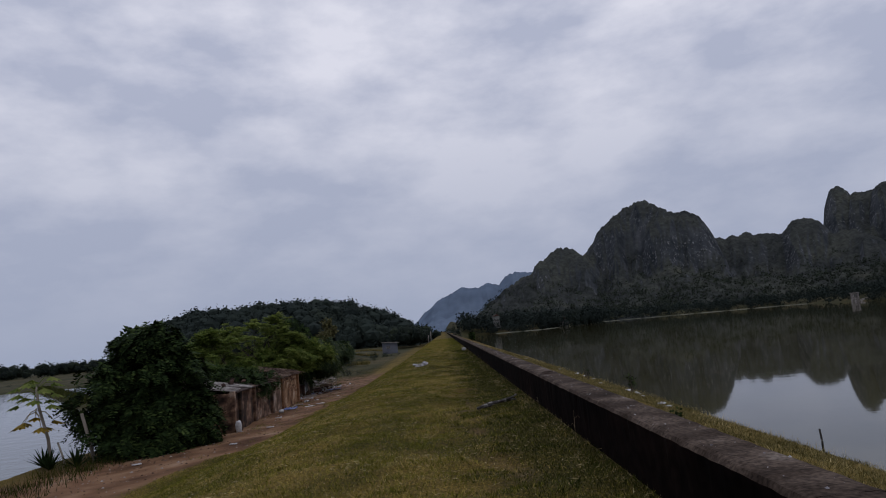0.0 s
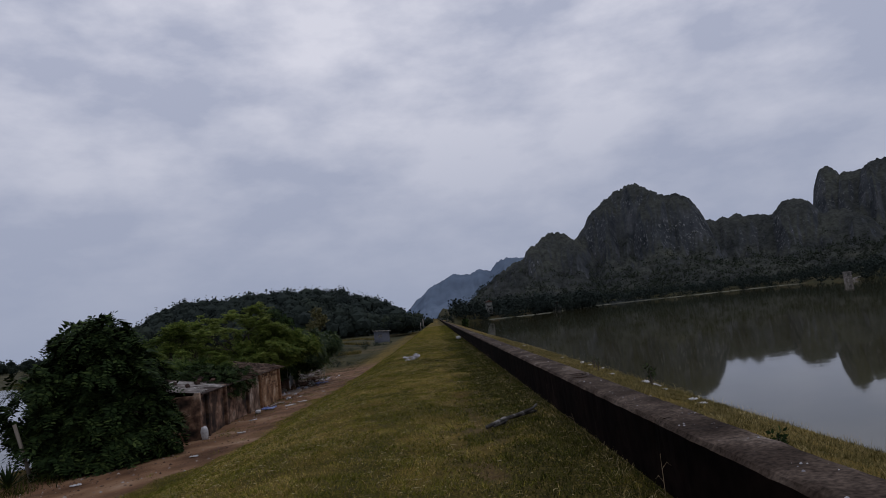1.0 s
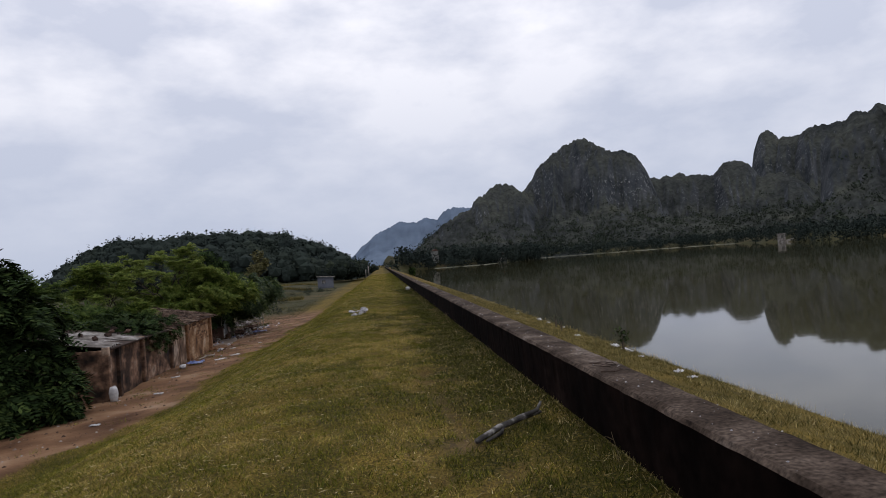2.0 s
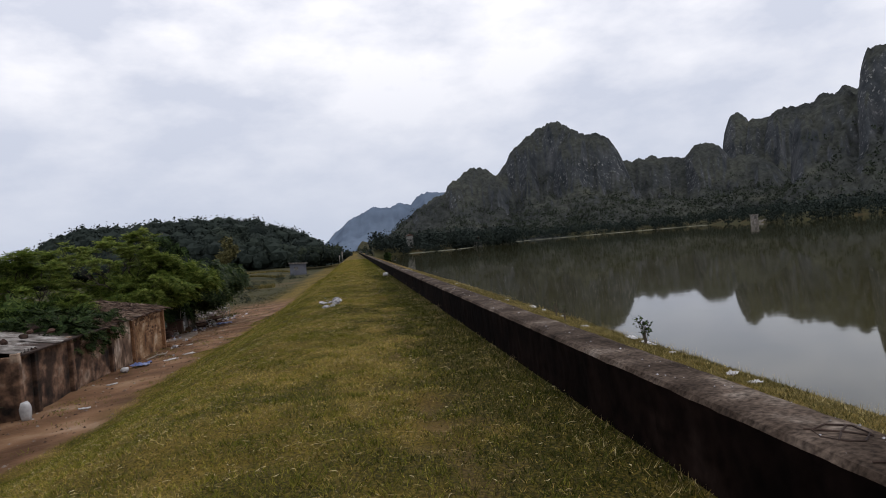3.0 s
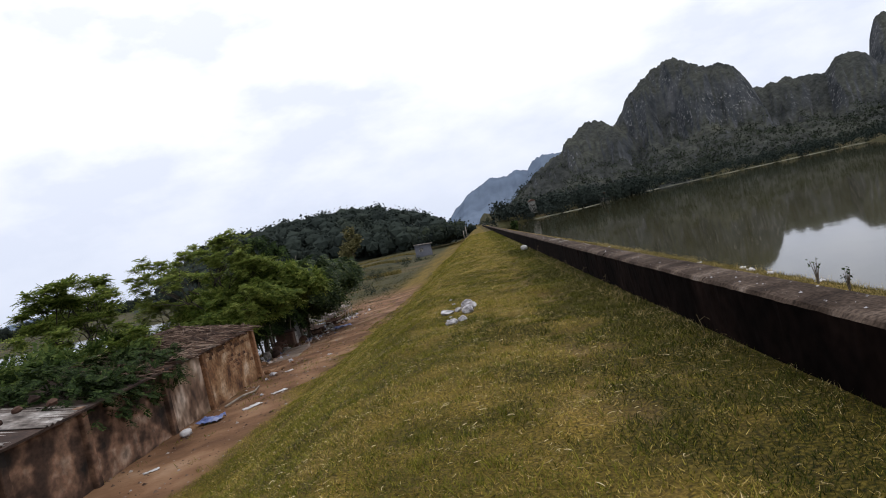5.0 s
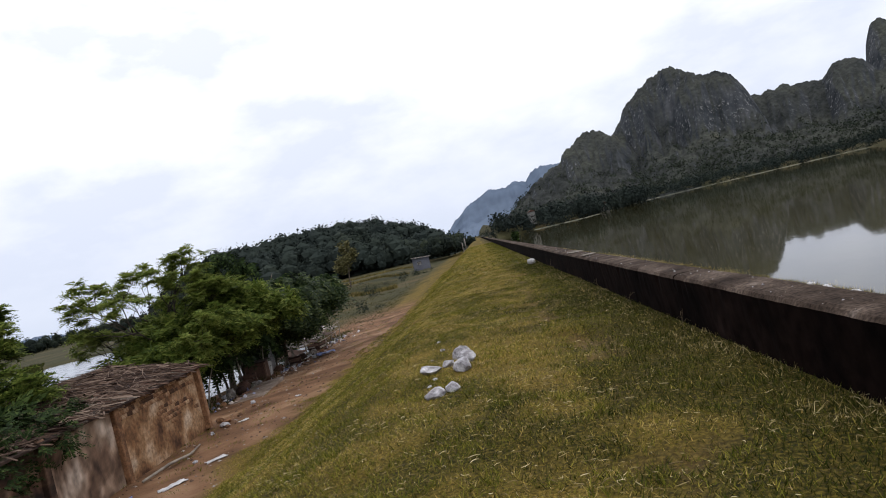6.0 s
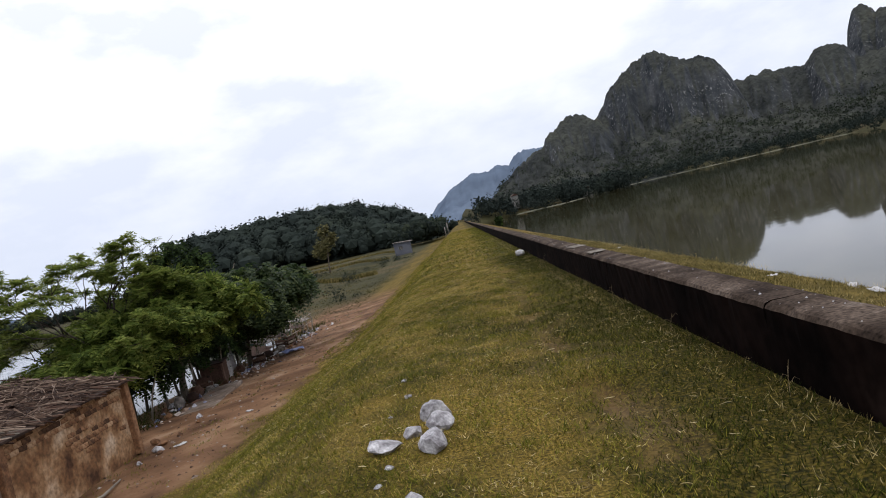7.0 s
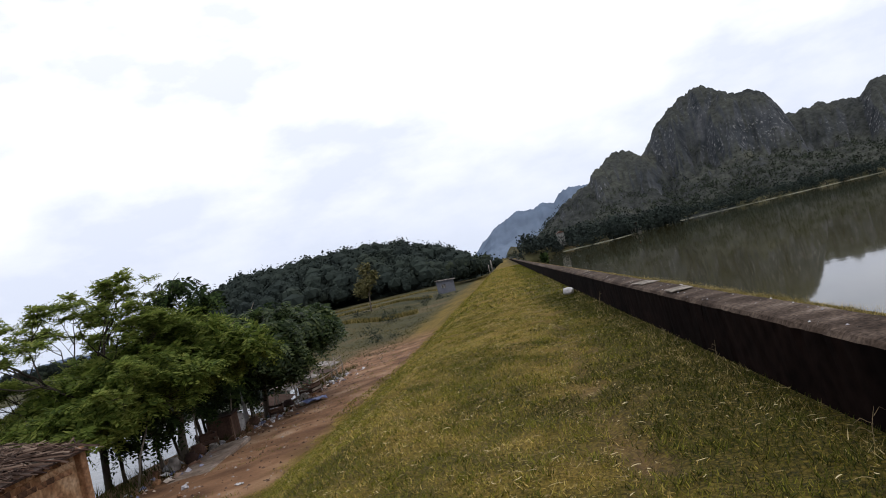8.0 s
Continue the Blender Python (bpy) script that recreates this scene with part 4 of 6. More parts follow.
for k, (x, yy) in enumerate([(-7.5, 24.2), (-7.7, 24.9), (-8.0, 23.6), (-7.4, 25.3), (-7.9, 25.6), (-7.45, 23.2)]):
    ob = new("roof_weight", bm_mesh("roof_weight", rock(k + 60, 0.09), M_SLAT if k % 2 else M_CHAR_DECK))
    ob.matrix_basis = pose(x, yy, SHED_TOP + 0.24 + 0.17 * (-7.35 - x), 0, 0, 50 * k)
    tagged(ob, "old brick lump weighing down the roof sheets", "brick", "weights on the shed roof")
slat_meshes = []
for k in range(6):
    bm = bmesh.new()
    add_tube(bm, [(-0.62, 0, 0), (-0.2, 0.03 * rng.randn(), 0.015 * rng.randn()), (0.2, 0.03 * rng.randn(), 0.015 * rng.randn()), (0.62 + 0.1 * rng.randn(), 0, 0)], [0.016, 0.02, 0.018, 0.012], 5)
    slat_meshes.append(bm_mesh("slat", bm, M_WOOD if k == 4 else M_SLAT))
for k in range(190):
    row = k % 2
    yy = 28.0 + 6.75 * (k // 2) / 95 + 0.03 * rng.randn()
    ob = new("slat", slat_meshes[rng.randint(6)])
    ob.parent = shed
    ob.matrix_basis = Matrix.Translation(Vector((shed_x(yy) - 0.42 - 1.15 * row + 0.06 * rng.randn(), yy, SHED_TOP + 0.11 + 0.03 * rng.rand() + 0.215 * row)) - SHED0) @ pose(0, 0, 0, 0, 10 + 2 * rng.randn(), 8 * rng.randn())
brick_meshes = []
for k in range(5):
    brick_bm = bmesh.new()
    add_box(brick_bm, (0, 0, 0), (0.03, 0.2, 0.088), bevel=0.012)
    for v in brick_bm.verts:
        v.co += Vector((0.004 * noise.noise(v.co * 30 + Vector((k, 0, 0))), 0.012 * noise.noise(v.co * 9 + Vector((0, k * 2.3, 0))), 0.01 * noise.noise(v.co * 12 + Vector((0, 0, k * 5.1)))))
    brick_meshes.append(bm_mesh("brick", brick_bm, M_BRICK))
for row in range(9):
    for col in range(18):
        yy = 30.84 + 0.212 * col + (0.106 if row % 2 else 0) + 0.006 * rng.randn()
        zz = SHED_TOP - 0.065 - 0.098 * row
        worn = noise.noise(Vector((yy * 0.9, zz * 2.2, 3.4)))
        if yy > 34.4 or zz < gz(shed_x(yy), yy) + 0.05 or (row > 2 and worn > -0.12) or rng.rand() < 0.05:
            continue
        ob = new("brick", brick_meshes[rng.randint(5)])
        ob.parent = brick_wall
        ob.matrix_basis = Matrix.Translation(Vector((shed_x(yy) - 0.024 + 0.006 * rng.rand(), yy, zz + 0.004 * rng.randn())) - SHED0) @ pose(0, 0, 0, 1.8 * rng.randn(), 0, -2)
n = 1500
by = rng.uniform(27.6, 34.75, n)
bx = shed_x(by) + 0.12 - 2.3 * rng.rand(n)
ba, bl, bw = rng.uniform(0, 6.28, n), 0.1 + 0.3 * rng.rand(n), 0.005 + 0.009 * rng.rand(n)
bz = SHED_TOP + 0.15 + 0.187 * (shed_x(by) - bx - 0.42) + 0.05 * rng.rand(n)
way = np.stack([np.cos(ba), np.sin(ba), -0.187 * np.cos(ba) + 0.12 * rng.randn(n)], -1) * bl[:, None]
side = np.stack([-np.sin(ba), np.cos(ba), 0.6 * rng.randn(n)], -1) * bw[:, None]
p = np.stack([bx, by, bz], -1)
lift = np.array((0, 0, 0.012))
v = np.stack([p - way - side, p - way + side, p + way + side, p + way - side, p + lift * 1.5], 1).reshape(-1, 3) - np.array(SHED0)
f = (np.arange(n)[:, None, None] * 5 + np.array([(0, 1, 4), (1, 2, 4), (2, 3, 4), (3, 0, 4)])[None]).reshape(-1, 3)
brush = part("brush", mesh_of("brush", v, f, stuff_colour("dry_brush", [(0.2, (0.03, 0.017, 0.012)), (0.6, (0.09, 0.055, 0.038)), (0.9, (0.22, 0.16, 0.12))], 3, 0.95, island=0.8)), None, shed, "loose dry brush heaped over the slats")
tagged(brush, kind="stuff")
v, f = leaf_sprays(rng, [(-7.6, 26.2, 0.0), (-7.7, 27.2, 0.0), (-7.3, 27.6, -0.25), (-8.4, 26.5, 0.2), (-8.6, 28.0, 0.15), (-7.15, 26.6, -0.3), (-8.3, 29.2, 0.1), (-7.2, 28.2, -0.3), (-7.2, 29.0, -0.2), (-7.8, 28.7, 0.08), (-8.2, 29.9, 0.12), (-7.12, 27.2, -0.5), (-7.1, 25.9, -0.35)], [(0.6, 0.9, 0.22), (0.7, 0.8, 0.25), (0.3, 0.5, 0.25), (0.8, 0.9, 0.35), (0.7, 0.9, 0.3), (0.25, 0.4, 0.25), (0.5, 0.7, 0.2), (0.25, 0.5, 0.35), (0.25, 0.4, 0.25), (0.6, 0.7, 0.2), (0.6, 0.6, 0.2), (0.2, 0.5, 0.4), (0.2, 0.4, 0.3)], 2300, 0.24, 0.09, 0.3)
tagged(new("vines", mesh_of("vines", v, f, M_LEAF_DARK)), "green creeper spilling over the shed roof", "creeper", kind="stuff")


# ---- loose things along the dirt track ----
def sack(at, size, label, material, seed, turn=0.0, name="sack"):
    root = thing(name, (*at, gz(*at)), label, "sack", turn=turn)
    bm = bmesh.new()
    bmesh.ops.create_icosphere(bm, subdivisions=3, radius=1.0)
    for v in bm.verts:
        q = v.co.copy()
        s = 1 + 0.16 * noise.noise(q * 2.2 + Vector((seed, 0, 0)))
        sq = max(abs(q.x), abs(q.y), abs(q.z)) ** 0.45
        v.co = Vector((q.x / sq * size[0] * s, q.y / sq * size[1] * s, (q.z / sq) * size[2] * s + size[2] * 0.9))
    part("bag", bm, material, root, smooth=True)
    return root


sack((-6.72, 22.3), (0.1, 0.1, 0.2), "white woven sack standing against the shed", M_WHITE, 1)
sack((-9.4, 45.0), (0.22, 0.22, 0.34), "white sack heaped beside a tree trunk", M_WHITE, 2)
sack((-6.65, 27.9), (0.1, 0.14, 0.07), "small white sack lying by the shed wall", M_WHITE, 3)


def crumple(name, at, size, label, material, seed, category, turn=0.0):
    """A crumpled sheet or torn piece lying flat, with thickness."""
    bm = bmesh.new()
    bmesh.ops.create_grid(bm, x_segments=12, y_segments=9, size=1.0)
    for v in bm.verts:
        q = v.co * 1.7 + Vector((seed * 3.7, 0, 0))
        rag = 1 + 0.25 * noise.noise(Vector((math.atan2(v.co.y, v.co.x) * 1.5, seed, 0)))
        v.co = Vector((v.co.x * size[0] * rag, v.co.y * size[1] * rag, size[2] * (0.6 + abs(noise.noise(q)) + 0.4 * noise.noise(q * 2.5))))
    r = bmesh.ops.solidify(bm, geom=bm.faces[:], thickness=0.012)
    ob = new(name, bm_mesh(name, bm, material, True))
    ob.matrix_basis = pose(at[0], at[1], gz(*at) if len(at) < 3 else at[2], 0, 0, turn)
    return tagged(ob, label, category)


crumple("tarp", (-6.45, 28.7), (0.26, 0.22, 0.1), "crumpled blue plastic tarp on the dirt", M_BLUE, 1, "tarp")
crumple("tarp", (-7.8, 48.2), (0.4, 0.35, 0.12), "faded blue tarp spread in the yard", M_BLUE, 2, "tarp", 30)
for k, (x, yy, sx, sy, tn) in enumerate([(-5.75, 29.3, 0.3, 0.11, 65), (-5.5, 30.5, 0.24, 0.09, 50), (-6.2, 25.6, 0.16, 0.06, 40), (-5.8, 22.8, 0.14, 0.06, 10), (-6.0, 19.4, 0.12, 0.07, 0), (-8.1, 17.8, 0.15, 0.08, 30), (-6.4, 34.3, 0.14, 0.08, 60), (-5.6, 36.2, 0.1, 0.05, 0)]):
    crumple("plastic_scrap", (x, yy), (sx * 0.8, sy * 0.8, 0.03), "torn white plastic scrap on the dirt", M_WHITE, k + 5, "litter", tn)["group"] = "scraps along the track"
bm = bmesh.new()
add_tube(bm, [(-6.75, 30.2, gz(-6.75, 30.2) + 0.05), (-6.62, 31.0, gz(-6.6, 31.0) + 0.09), (-6.55, 31.7, gz(-6.55, 31.7) + 0.05), (-6.75, 32.6, gz(-6.75, 32.6) + 0.04)], [0.026, 0.03, 0.026, 0.016], 7)
tagged(new("stick", bm_mesh("stick", bm, M_WOOD, True)), "long bleached crooked branch lying along the shed", "branch")
for k, (x, yy, s) in enumerate([(-6.9, 34.4, 0.12), (-7.1, 34.9, 0.1), (-6.7, 34.0, 0.08), (-6.8, 33.4, 0.07), (-7.4, 35.3, 0.12), (-6.6, 29.0, 0.06), (-6.1, 30.9, 0.05), (-8.8, 38.9, 0.14), (-9.2, 39.6, 0.16), (-9.4, 40.5, 0.15), (-9.0, 41.3, 0.13), (-9.3, 42.4, 0.17), (-9.1, 43.0, 0.14), (-8.7, 42.8, 0.2), (-8.9, 44.6, 0.13), (-8.7, 46.2, 0.11), (-8.9, 47.1, 0.15), (-8.6, 47.9, 0.1), (-8.8, 49.3, 0.14), (-8.5, 50.4, 0.12), (-8.7, 51.6, 0.13), (-8.4, 45.4, 0.09), (-7.0, 35.6, 0.07), (-6.9, 36.4, 0.06), (-7.2, 37.2, 0.08)]):
    ob = new("rubble", bm_mesh("rubble", rock(k + 20, s), M_BRICK if k % 3 else M_STONE))
    ob.matrix_basis = pose(x, yy, gz(x, yy) + s * 0.3, 0, 0, k * 40)
    tagged(ob, "broken brick and stone rubble on the bank", "rubble", "rubble by the yard")
# concrete apron in the yard
bm = bmesh.new()
add_box(bm, (-8.05, 39.9, gz(-8.05, 39.9) - 0.045), (1.0, 5.0, 0.12), (-1.3, -2.6, 9), 0.02)
tagged(new("apron", bm_mesh("apron", bm, stuff_colour("muddy_concrete", [(0.3, (0.09, 0.062, 0.044)), (0.5, (0.18, 0.135, 0.105)), (0.75, (0.28, 0.235, 0.2))], 1.6, 0.95, 0.006, 25, (8, 0.35)))), "worn pale concrete apron in the dirt yard", "pavement", kind="structure")
# coop box
coop = thing("coop", (-9.4, 44.0, gz(-9.4, 44)), "brown wooden poultry box on the pond bank", "coop", turn=12)
for k in range(5):
    bm = bmesh.new()
    add_box(bm, (0.36, -0.4 + 0.2 * k, 0.35), (0.03, 0.19, 0.7), bevel=0.005)
    part("board", bm, M_SLAT, coop)
for sx, sy in ((-0.34, -0.48), (-0.34, 0.48), (0.34, -0.48), (0.34, 0.48)):
    bm = bmesh.new()
    add_box(bm, (sx, sy, 0.36), (0.06, 0.06, 0.74), bevel=0.006)
    part("post", bm, M_SLAT, coop)
bm = bmesh.new()
add_box(bm, (0, 0, 0.74), (0.85, 1.15, 0.04), bevel=0.006)
part("lid", bm, M_SLAT, coop)
for sy in (-0.5, 0.5):
    bm = bmesh.new()
    add_box(bm, (0, sy, 0.36), (0.66, 0.02, 0.7), bevel=0.004)
    part("side", bm, M_SLAT, coop)
# pen with posts and sheets
pen = thing("poultry_pen", (-9.3, 53.4, gz(-9.3, 53.4)), "low pen of crooked posts, rails and grey sheets", "pen", turn=-1)
for k in range(10):
    bm = bmesh.new()
    add_tube(bm, [(0.05 * rng.randn(), -4.6 + k, -0.2), (0.05 * rng.randn(), -4.6 + k, 0.5), (0.08 * rng.randn(), -4.6 + k, 0.85 + 0.1 * rng.rand())], [0.04, 0.035, 0.03], 6)
    part("post", bm, M_WOOD, pen)
for h in (0.35, 0.75):
    bm = bmesh.new()
    add_tube(bm, [(0.03, -4.7, h), (0.05, -1.5, h + 0.04), (0.03, 1.5, h - 0.03), (0.04, 4.6, h + 0.03)], [0.025] * 4, 5)
    part("rail", bm, M_WOOD, pen)
for k in range(6):
    bm = bmesh.new()
    add_box(bm, (-0.25 - 0.3 * rng.rand(), -4.0 + 1.5 * k, 0.55 + 0.1 * rng.randn()), (1.0, 1.3, 0.025), (6 * rng.randn(), 12, 8 * rng.randn()), 0.004)
    part("sheet", bm, M_SHEET if k % 2 else M_SLAT, pen, "grey fibre sheet laid as a roof" if k == 1 else "")
for k in range(7):
    bm = bmesh.new()
    add_tube(bm, [(0, 0, 0.14), (0, 0, 0.02), (0, 0, 0.0)], [0.12, 0.1, 0.02], 9)
    ob = new("feed_pan", bm_mesh("feed_pan", bm, M_WHITE if k % 2 else M_SHEET, True))
    x, yy = -9.0 + 0.4 * rng.randn(), 46.5 + 1.6 * k
    ob.matrix_basis = pose(x, yy, gz(x, yy))
    tagged(ob, "small pale feeding pan in the yard", "pan", "feeding pans")


# clutter along the pond bank
def jar(x, y, height, radius, material, label, group):
    """A turned jar: foot, belly, neck and an open mouth."""
    prof = [(0.55, 0.0), (0.8, 0.12), (1.0, 0.42), (0.95, 0.68), (0.66, 0.86), (0.7, 1.0), (0.6, 1.0), (0.55, 0.85)]
    bm = bmesh.new()
    rings = [[bm.verts.new((radius * r * math.cos(k * math.pi / 6), radius * r * math.sin(k * math.pi / 6), height * z)) for k in range(12)] for r, z in prof]
    for r0, r1 in zip(rings, rings[1:]):
        for k in range(12):
            bm.faces.new((r0[k], r0[(k + 1) % 12], r1[(k + 1) % 12], r1[k]))
    bm.faces.new(rings[0][::-1])
    bm.faces.new(rings[-1])
    ob = new("jar", bm_mesh("jar", bm, material, True))
    ob.matrix_basis = pose(x, y, gz(x, y) - 0.01, 3 * math.sin(9 * y), 4 * math.cos(7 * y), 0)
    return tagged(ob, label, "jar", group)


for k, (x, yy, h) in enumerate([(-9.05, 40.2, 0.34), (-8.95, 40.9, 0.28), (-9.1, 41.6, 0.36), (-8.9, 42.1, 0.24), (-9.2, 45.8, 0.3), (-8.9, 48.4, 0.32), (-8.75, 49.9, 0.26)]):
    jar(x, yy, h, 0.16 + 0.03 * (k % 3), M_SHEET if k % 3 == 0 else M_SLAT, "weathered grey jar on the pond bank" if k % 3 == 0 else "brown clay jar on the pond bank", "jars on the pond bank")


def crate(x, y, turn, size, label):
    root = thing("crate", (x, y, gz(x, y)), label, "crate", "crates in the yard", turn=turn)
    w, d, h = size
    for sx, sy in ((-1, -1), (-1, 1), (1, -1), (1, 1)):
        bm = bmesh.new()
        add_box(bm, (sx * (w / 2 - 0.02), sy * (d / 2 - 0.02), h / 2), (0.04, 0.04, h), bevel=0.004)
        part("post", bm, M_SLAT, root)
    for q in range(3):
        z = h * (0.18 + 0.32 * q)
        for sx in (-1, 1):
            bm = bmesh.new()
            add_box(bm, (sx * (w / 2 + 0.008), 0, z), (0.015, d, h * 0.2), bevel=0.003)
            part("slat", bm, M_WOOD if q == 1 else M_SLAT, root)
        for sy in (-1, 1):
            bm = bmesh.new()
            add_box(bm, (0, sy * (d / 2 + 0.008), z), (w, 0.015, h * 0.2), bevel=0.003)
            part("slat", bm, M_SLAT, root)


crate(-8.8, 46.9, 20, (0.5, 0.7, 0.4), "slatted brown crate in the yard")
crate(-8.9, 51.2, -10, (0.6, 0.8, 0.45), "slatted brown crate beside the pen")
crate(-9.3, 42.6, 40, (0.5, 0.5, 0.5), "slatted brown crate under the trees")
for k in range(8):
    x, yy = -9.35 + 0.25 * math.sin(5.1 * k), 39.0 + 1.75 * k
    lean = 0.5 * math.sin(2.7 * k + 1)
    bm = bmesh.new()
    add_tube(bm, [(0, 0, -0.15), (lean * 0.3, lean * 0.4, 0.7), (lean * 0.7, lean, 1.3 + 0.3 * math.sin(k))], [0.028, 0.024, 0.018], 6)
    ob = new("pole", bm_mesh("pole", bm, M_WOOD, True))
    ob.matrix_basis = pose(x, yy, gz(x, yy))
    tagged(ob, "crooked grey pole stuck in the pond bank", "pole", "poles on the pond bank")
# a pale cloth hung between the trunks
bm = bmesh.new()
bmesh.ops.create_grid(bm, x_segments=14, y_segments=12, size=0.5)
for v in bm.verts:
    u, w = v.co.x, v.co.y
    v.co = Vector((0.09 * math.sin(9 * u + 2 * w) * (0.6 - w), u * (0.7 - 0.25 * w), 0.75 + w * 0.95 - 0.12 * math.cos(6 * u)))
bmesh.ops.solidify(bm, geom=bm.faces[:], thickness=0.008)
cloth = new("cloth", bm_mesh("cloth", bm, M_WHITE, True))
cloth.matrix_basis = pose(-9.3, 45.5, gz(-9.3, 45.5), 0, 0, 25)
tagged(cloth, "pale torn cloth hung between the trunks", "cloth")
# rubbish trodden into the bank
r = np.random.RandomState(58)
n = 620
x, yy = -8.9 + 0.42 * r.randn(n), r.uniform(37.5, 57.5, n)
sz = 0.03 + 0.09 * r.rand(n) ** 2
a = r.uniform(0, 6.28, n)
c, d = np.cos(a), np.sin(a)
quad = np.array([(-1, -0.6, 0.1), (1, -0.7, 0.25), (0.9, 0.7, 0.75), (-0.8, 0.6, 0.45), (0, 0, 1.0)])[None] * (0.6 + 0.8 * r.rand(n, 5, 1)) * sz[:, None, None]
v = np.stack([quad[:, :, 0] * c[:, None] - quad[:, :, 1] * d[:, None], quad[:, :, 0] * d[:, None] + quad[:, :, 1] * c[:, None], quad[:, :, 2]], -1) + np.stack([x, yy, terrain(x, yy)], -1)[:, None]
f = (np.arange(n)[:, None, None] * 5 + np.array([(0, 1, 4), (1, 2, 4), (2, 3, 4), (3, 0, 4)])[None]).reshape(-1, 3)
M_RUBBISH = stuff_colour("rubbish", [(0.1, (0.05, 0.03, 0.02)), (0.45, (0.16, 0.085, 0.055)), (0.62, (0.3, 0.22, 0.17)), (0.75, (0.55, 0.53, 0.52)), (0.92, (0.12, 0.13, 0.22))], 2.0, 0.8, island=0.95)
tagged(new("rubbish", mesh_of("rubbish", v.reshape(-1, 3), f, M_RUBBISH)), "scattered rubbish and brick bits along the pond bank", "rubbish", kind="stuff")
# leaning post, papaya, agaves at the pond corner
for k, (p0, p1, r) in enumerate([((-9.95, 19.3, gz(-9.95, 19.3) - 0.2), (-10.35, 19.3, -0.15), 0.05), ((-10.7, 19.1, gz(-10.7, 19.1) - 0.2), (-11.0, 19.2, -0.9), 0.03), ((-9.3, 19.3, gz(-9.3, 19.3) - 0.2), (-9.7, 19.6, -0.7), 0.025)]):
    bm = bmesh.new()
    add_tube(bm, [p0, tuple((Vector(p0) + Vector(p1)) / 2 + Vector((0.02, 0, 0))), p1], [r, r * 0.95, r * 0.9], 7)
    tagged(new("post", bm_mesh("post", bm, M_WOOD, True)), "leaning grey wooden post at the pond edge", "post", "posts at the pond")
papaya = thing("papaya_plant", (-11.0, 18.9, gz(-11.0, 18.9)), "young papaya plant with lobed leaves, some yellowing", "plant")
bm = bmesh.new()
add_tube(bm, [(0, 0, -0.1), (-0.1, 0, 0.8), (-0.35, 0, 1.7), (-0.42, 0, 2.3)], [0.05, 0.045, 0.04, 0.03], 7)
part("trunk", bm, M_WOOD, papaya, smooth=True)


def lobed_leaf(base, direction, length, droop):
    """A stalk and a fan of seven pointed lobes."""
    bm = bmesh.new()
    d = Vector((math.cos(direction), math.sin(direction), 0))
    tip = Vector(base) + d * length + Vector((0, 0, -droop))
    add_tube(bm, [base, (Vector(base) + tip) / 2 + Vector((0, 0, 0.1)), tip], [0.014, 0.011, 0.008], 5)
    side = Vector((-d.y, d.x, 0))
    for k in range(7):
        a = (k - 3) * 0.48
        ax = (d * math.cos(a) + side * math.sin(a)) + Vector((0, 0, -0.5))
        ln = 0.3 * (1 - 0.08 * abs(k - 3))
        w = ax.cross(Vector((0, 0, 1))).normalized() * 0.06
        ln *= 1.15
        w *= 1.3
        vs = [bm.verts.new(tip), bm.verts.new(tip + ax * ln * 0.5 + w), bm.verts.new(tip + ax * ln), bm.verts.new(tip + ax * ln * 0.5 - w)]
        bm.faces.new(vs)
    return bm


for k in range(20):
    low = k >= 14
    bm = lobed_leaf((-0.42, 0, 2.3 - 0.03 * k - (0.2 if low else 0)), k * 2.4, 0.42 + 0.1 * rng.rand(), -0.25 + 0.03 * k + (0.1 if low else 0))
    part("leaf", bm, M_LEAF_DRY if low else M_LEAF_YOUNG, papaya, "yellowed hanging leaf" if low else "")
agave = thing("agave", (-10.9, 18.6, gz(-10.9, 18.6)), "spiky dark-green agave clump at the pond edge", "plant", "agaves")
for k in range(22):
    a, e = k * 2.4, 0.3 + 0.05 * k
    bm = bmesh.new()
    d = Vector((math.cos(a) * math.cos(e), math.sin(a) * math.cos(e), math.sin(e)))
    w = d.cross(Vector((0, 0, 1))).normalized() * 0.03
    n = w.cross(d).normalized() * 0.012
    vs = [bm.verts.new(w), bm.verts.new(n), bm.verts.new(-w), bm.verts.new(d * 0.3 + w * 1.2), bm.verts.new(d * 0.3 + n), bm.verts.new(d * 0.3 - w * 1.2), bm.verts.new(d * 0.62)]
    for q in ((0, 1, 4, 3), (1, 2, 5, 4), (3, 4, 6), (4, 5, 6), (2, 0, 3, 5), (5, 3, 6)):
        bm.faces.new([vs[i] for i in q])
    part("leaf", bm, M_LEAF_DARK, agave)
copy_thing(agave, pose(-10.25, 18.8, gz(-10.25, 18.8), 0, 0, 70))
copy_thing(agave, pose(-11.4, 19.2, gz(-11.4, 19.2), 0, 0, 140))

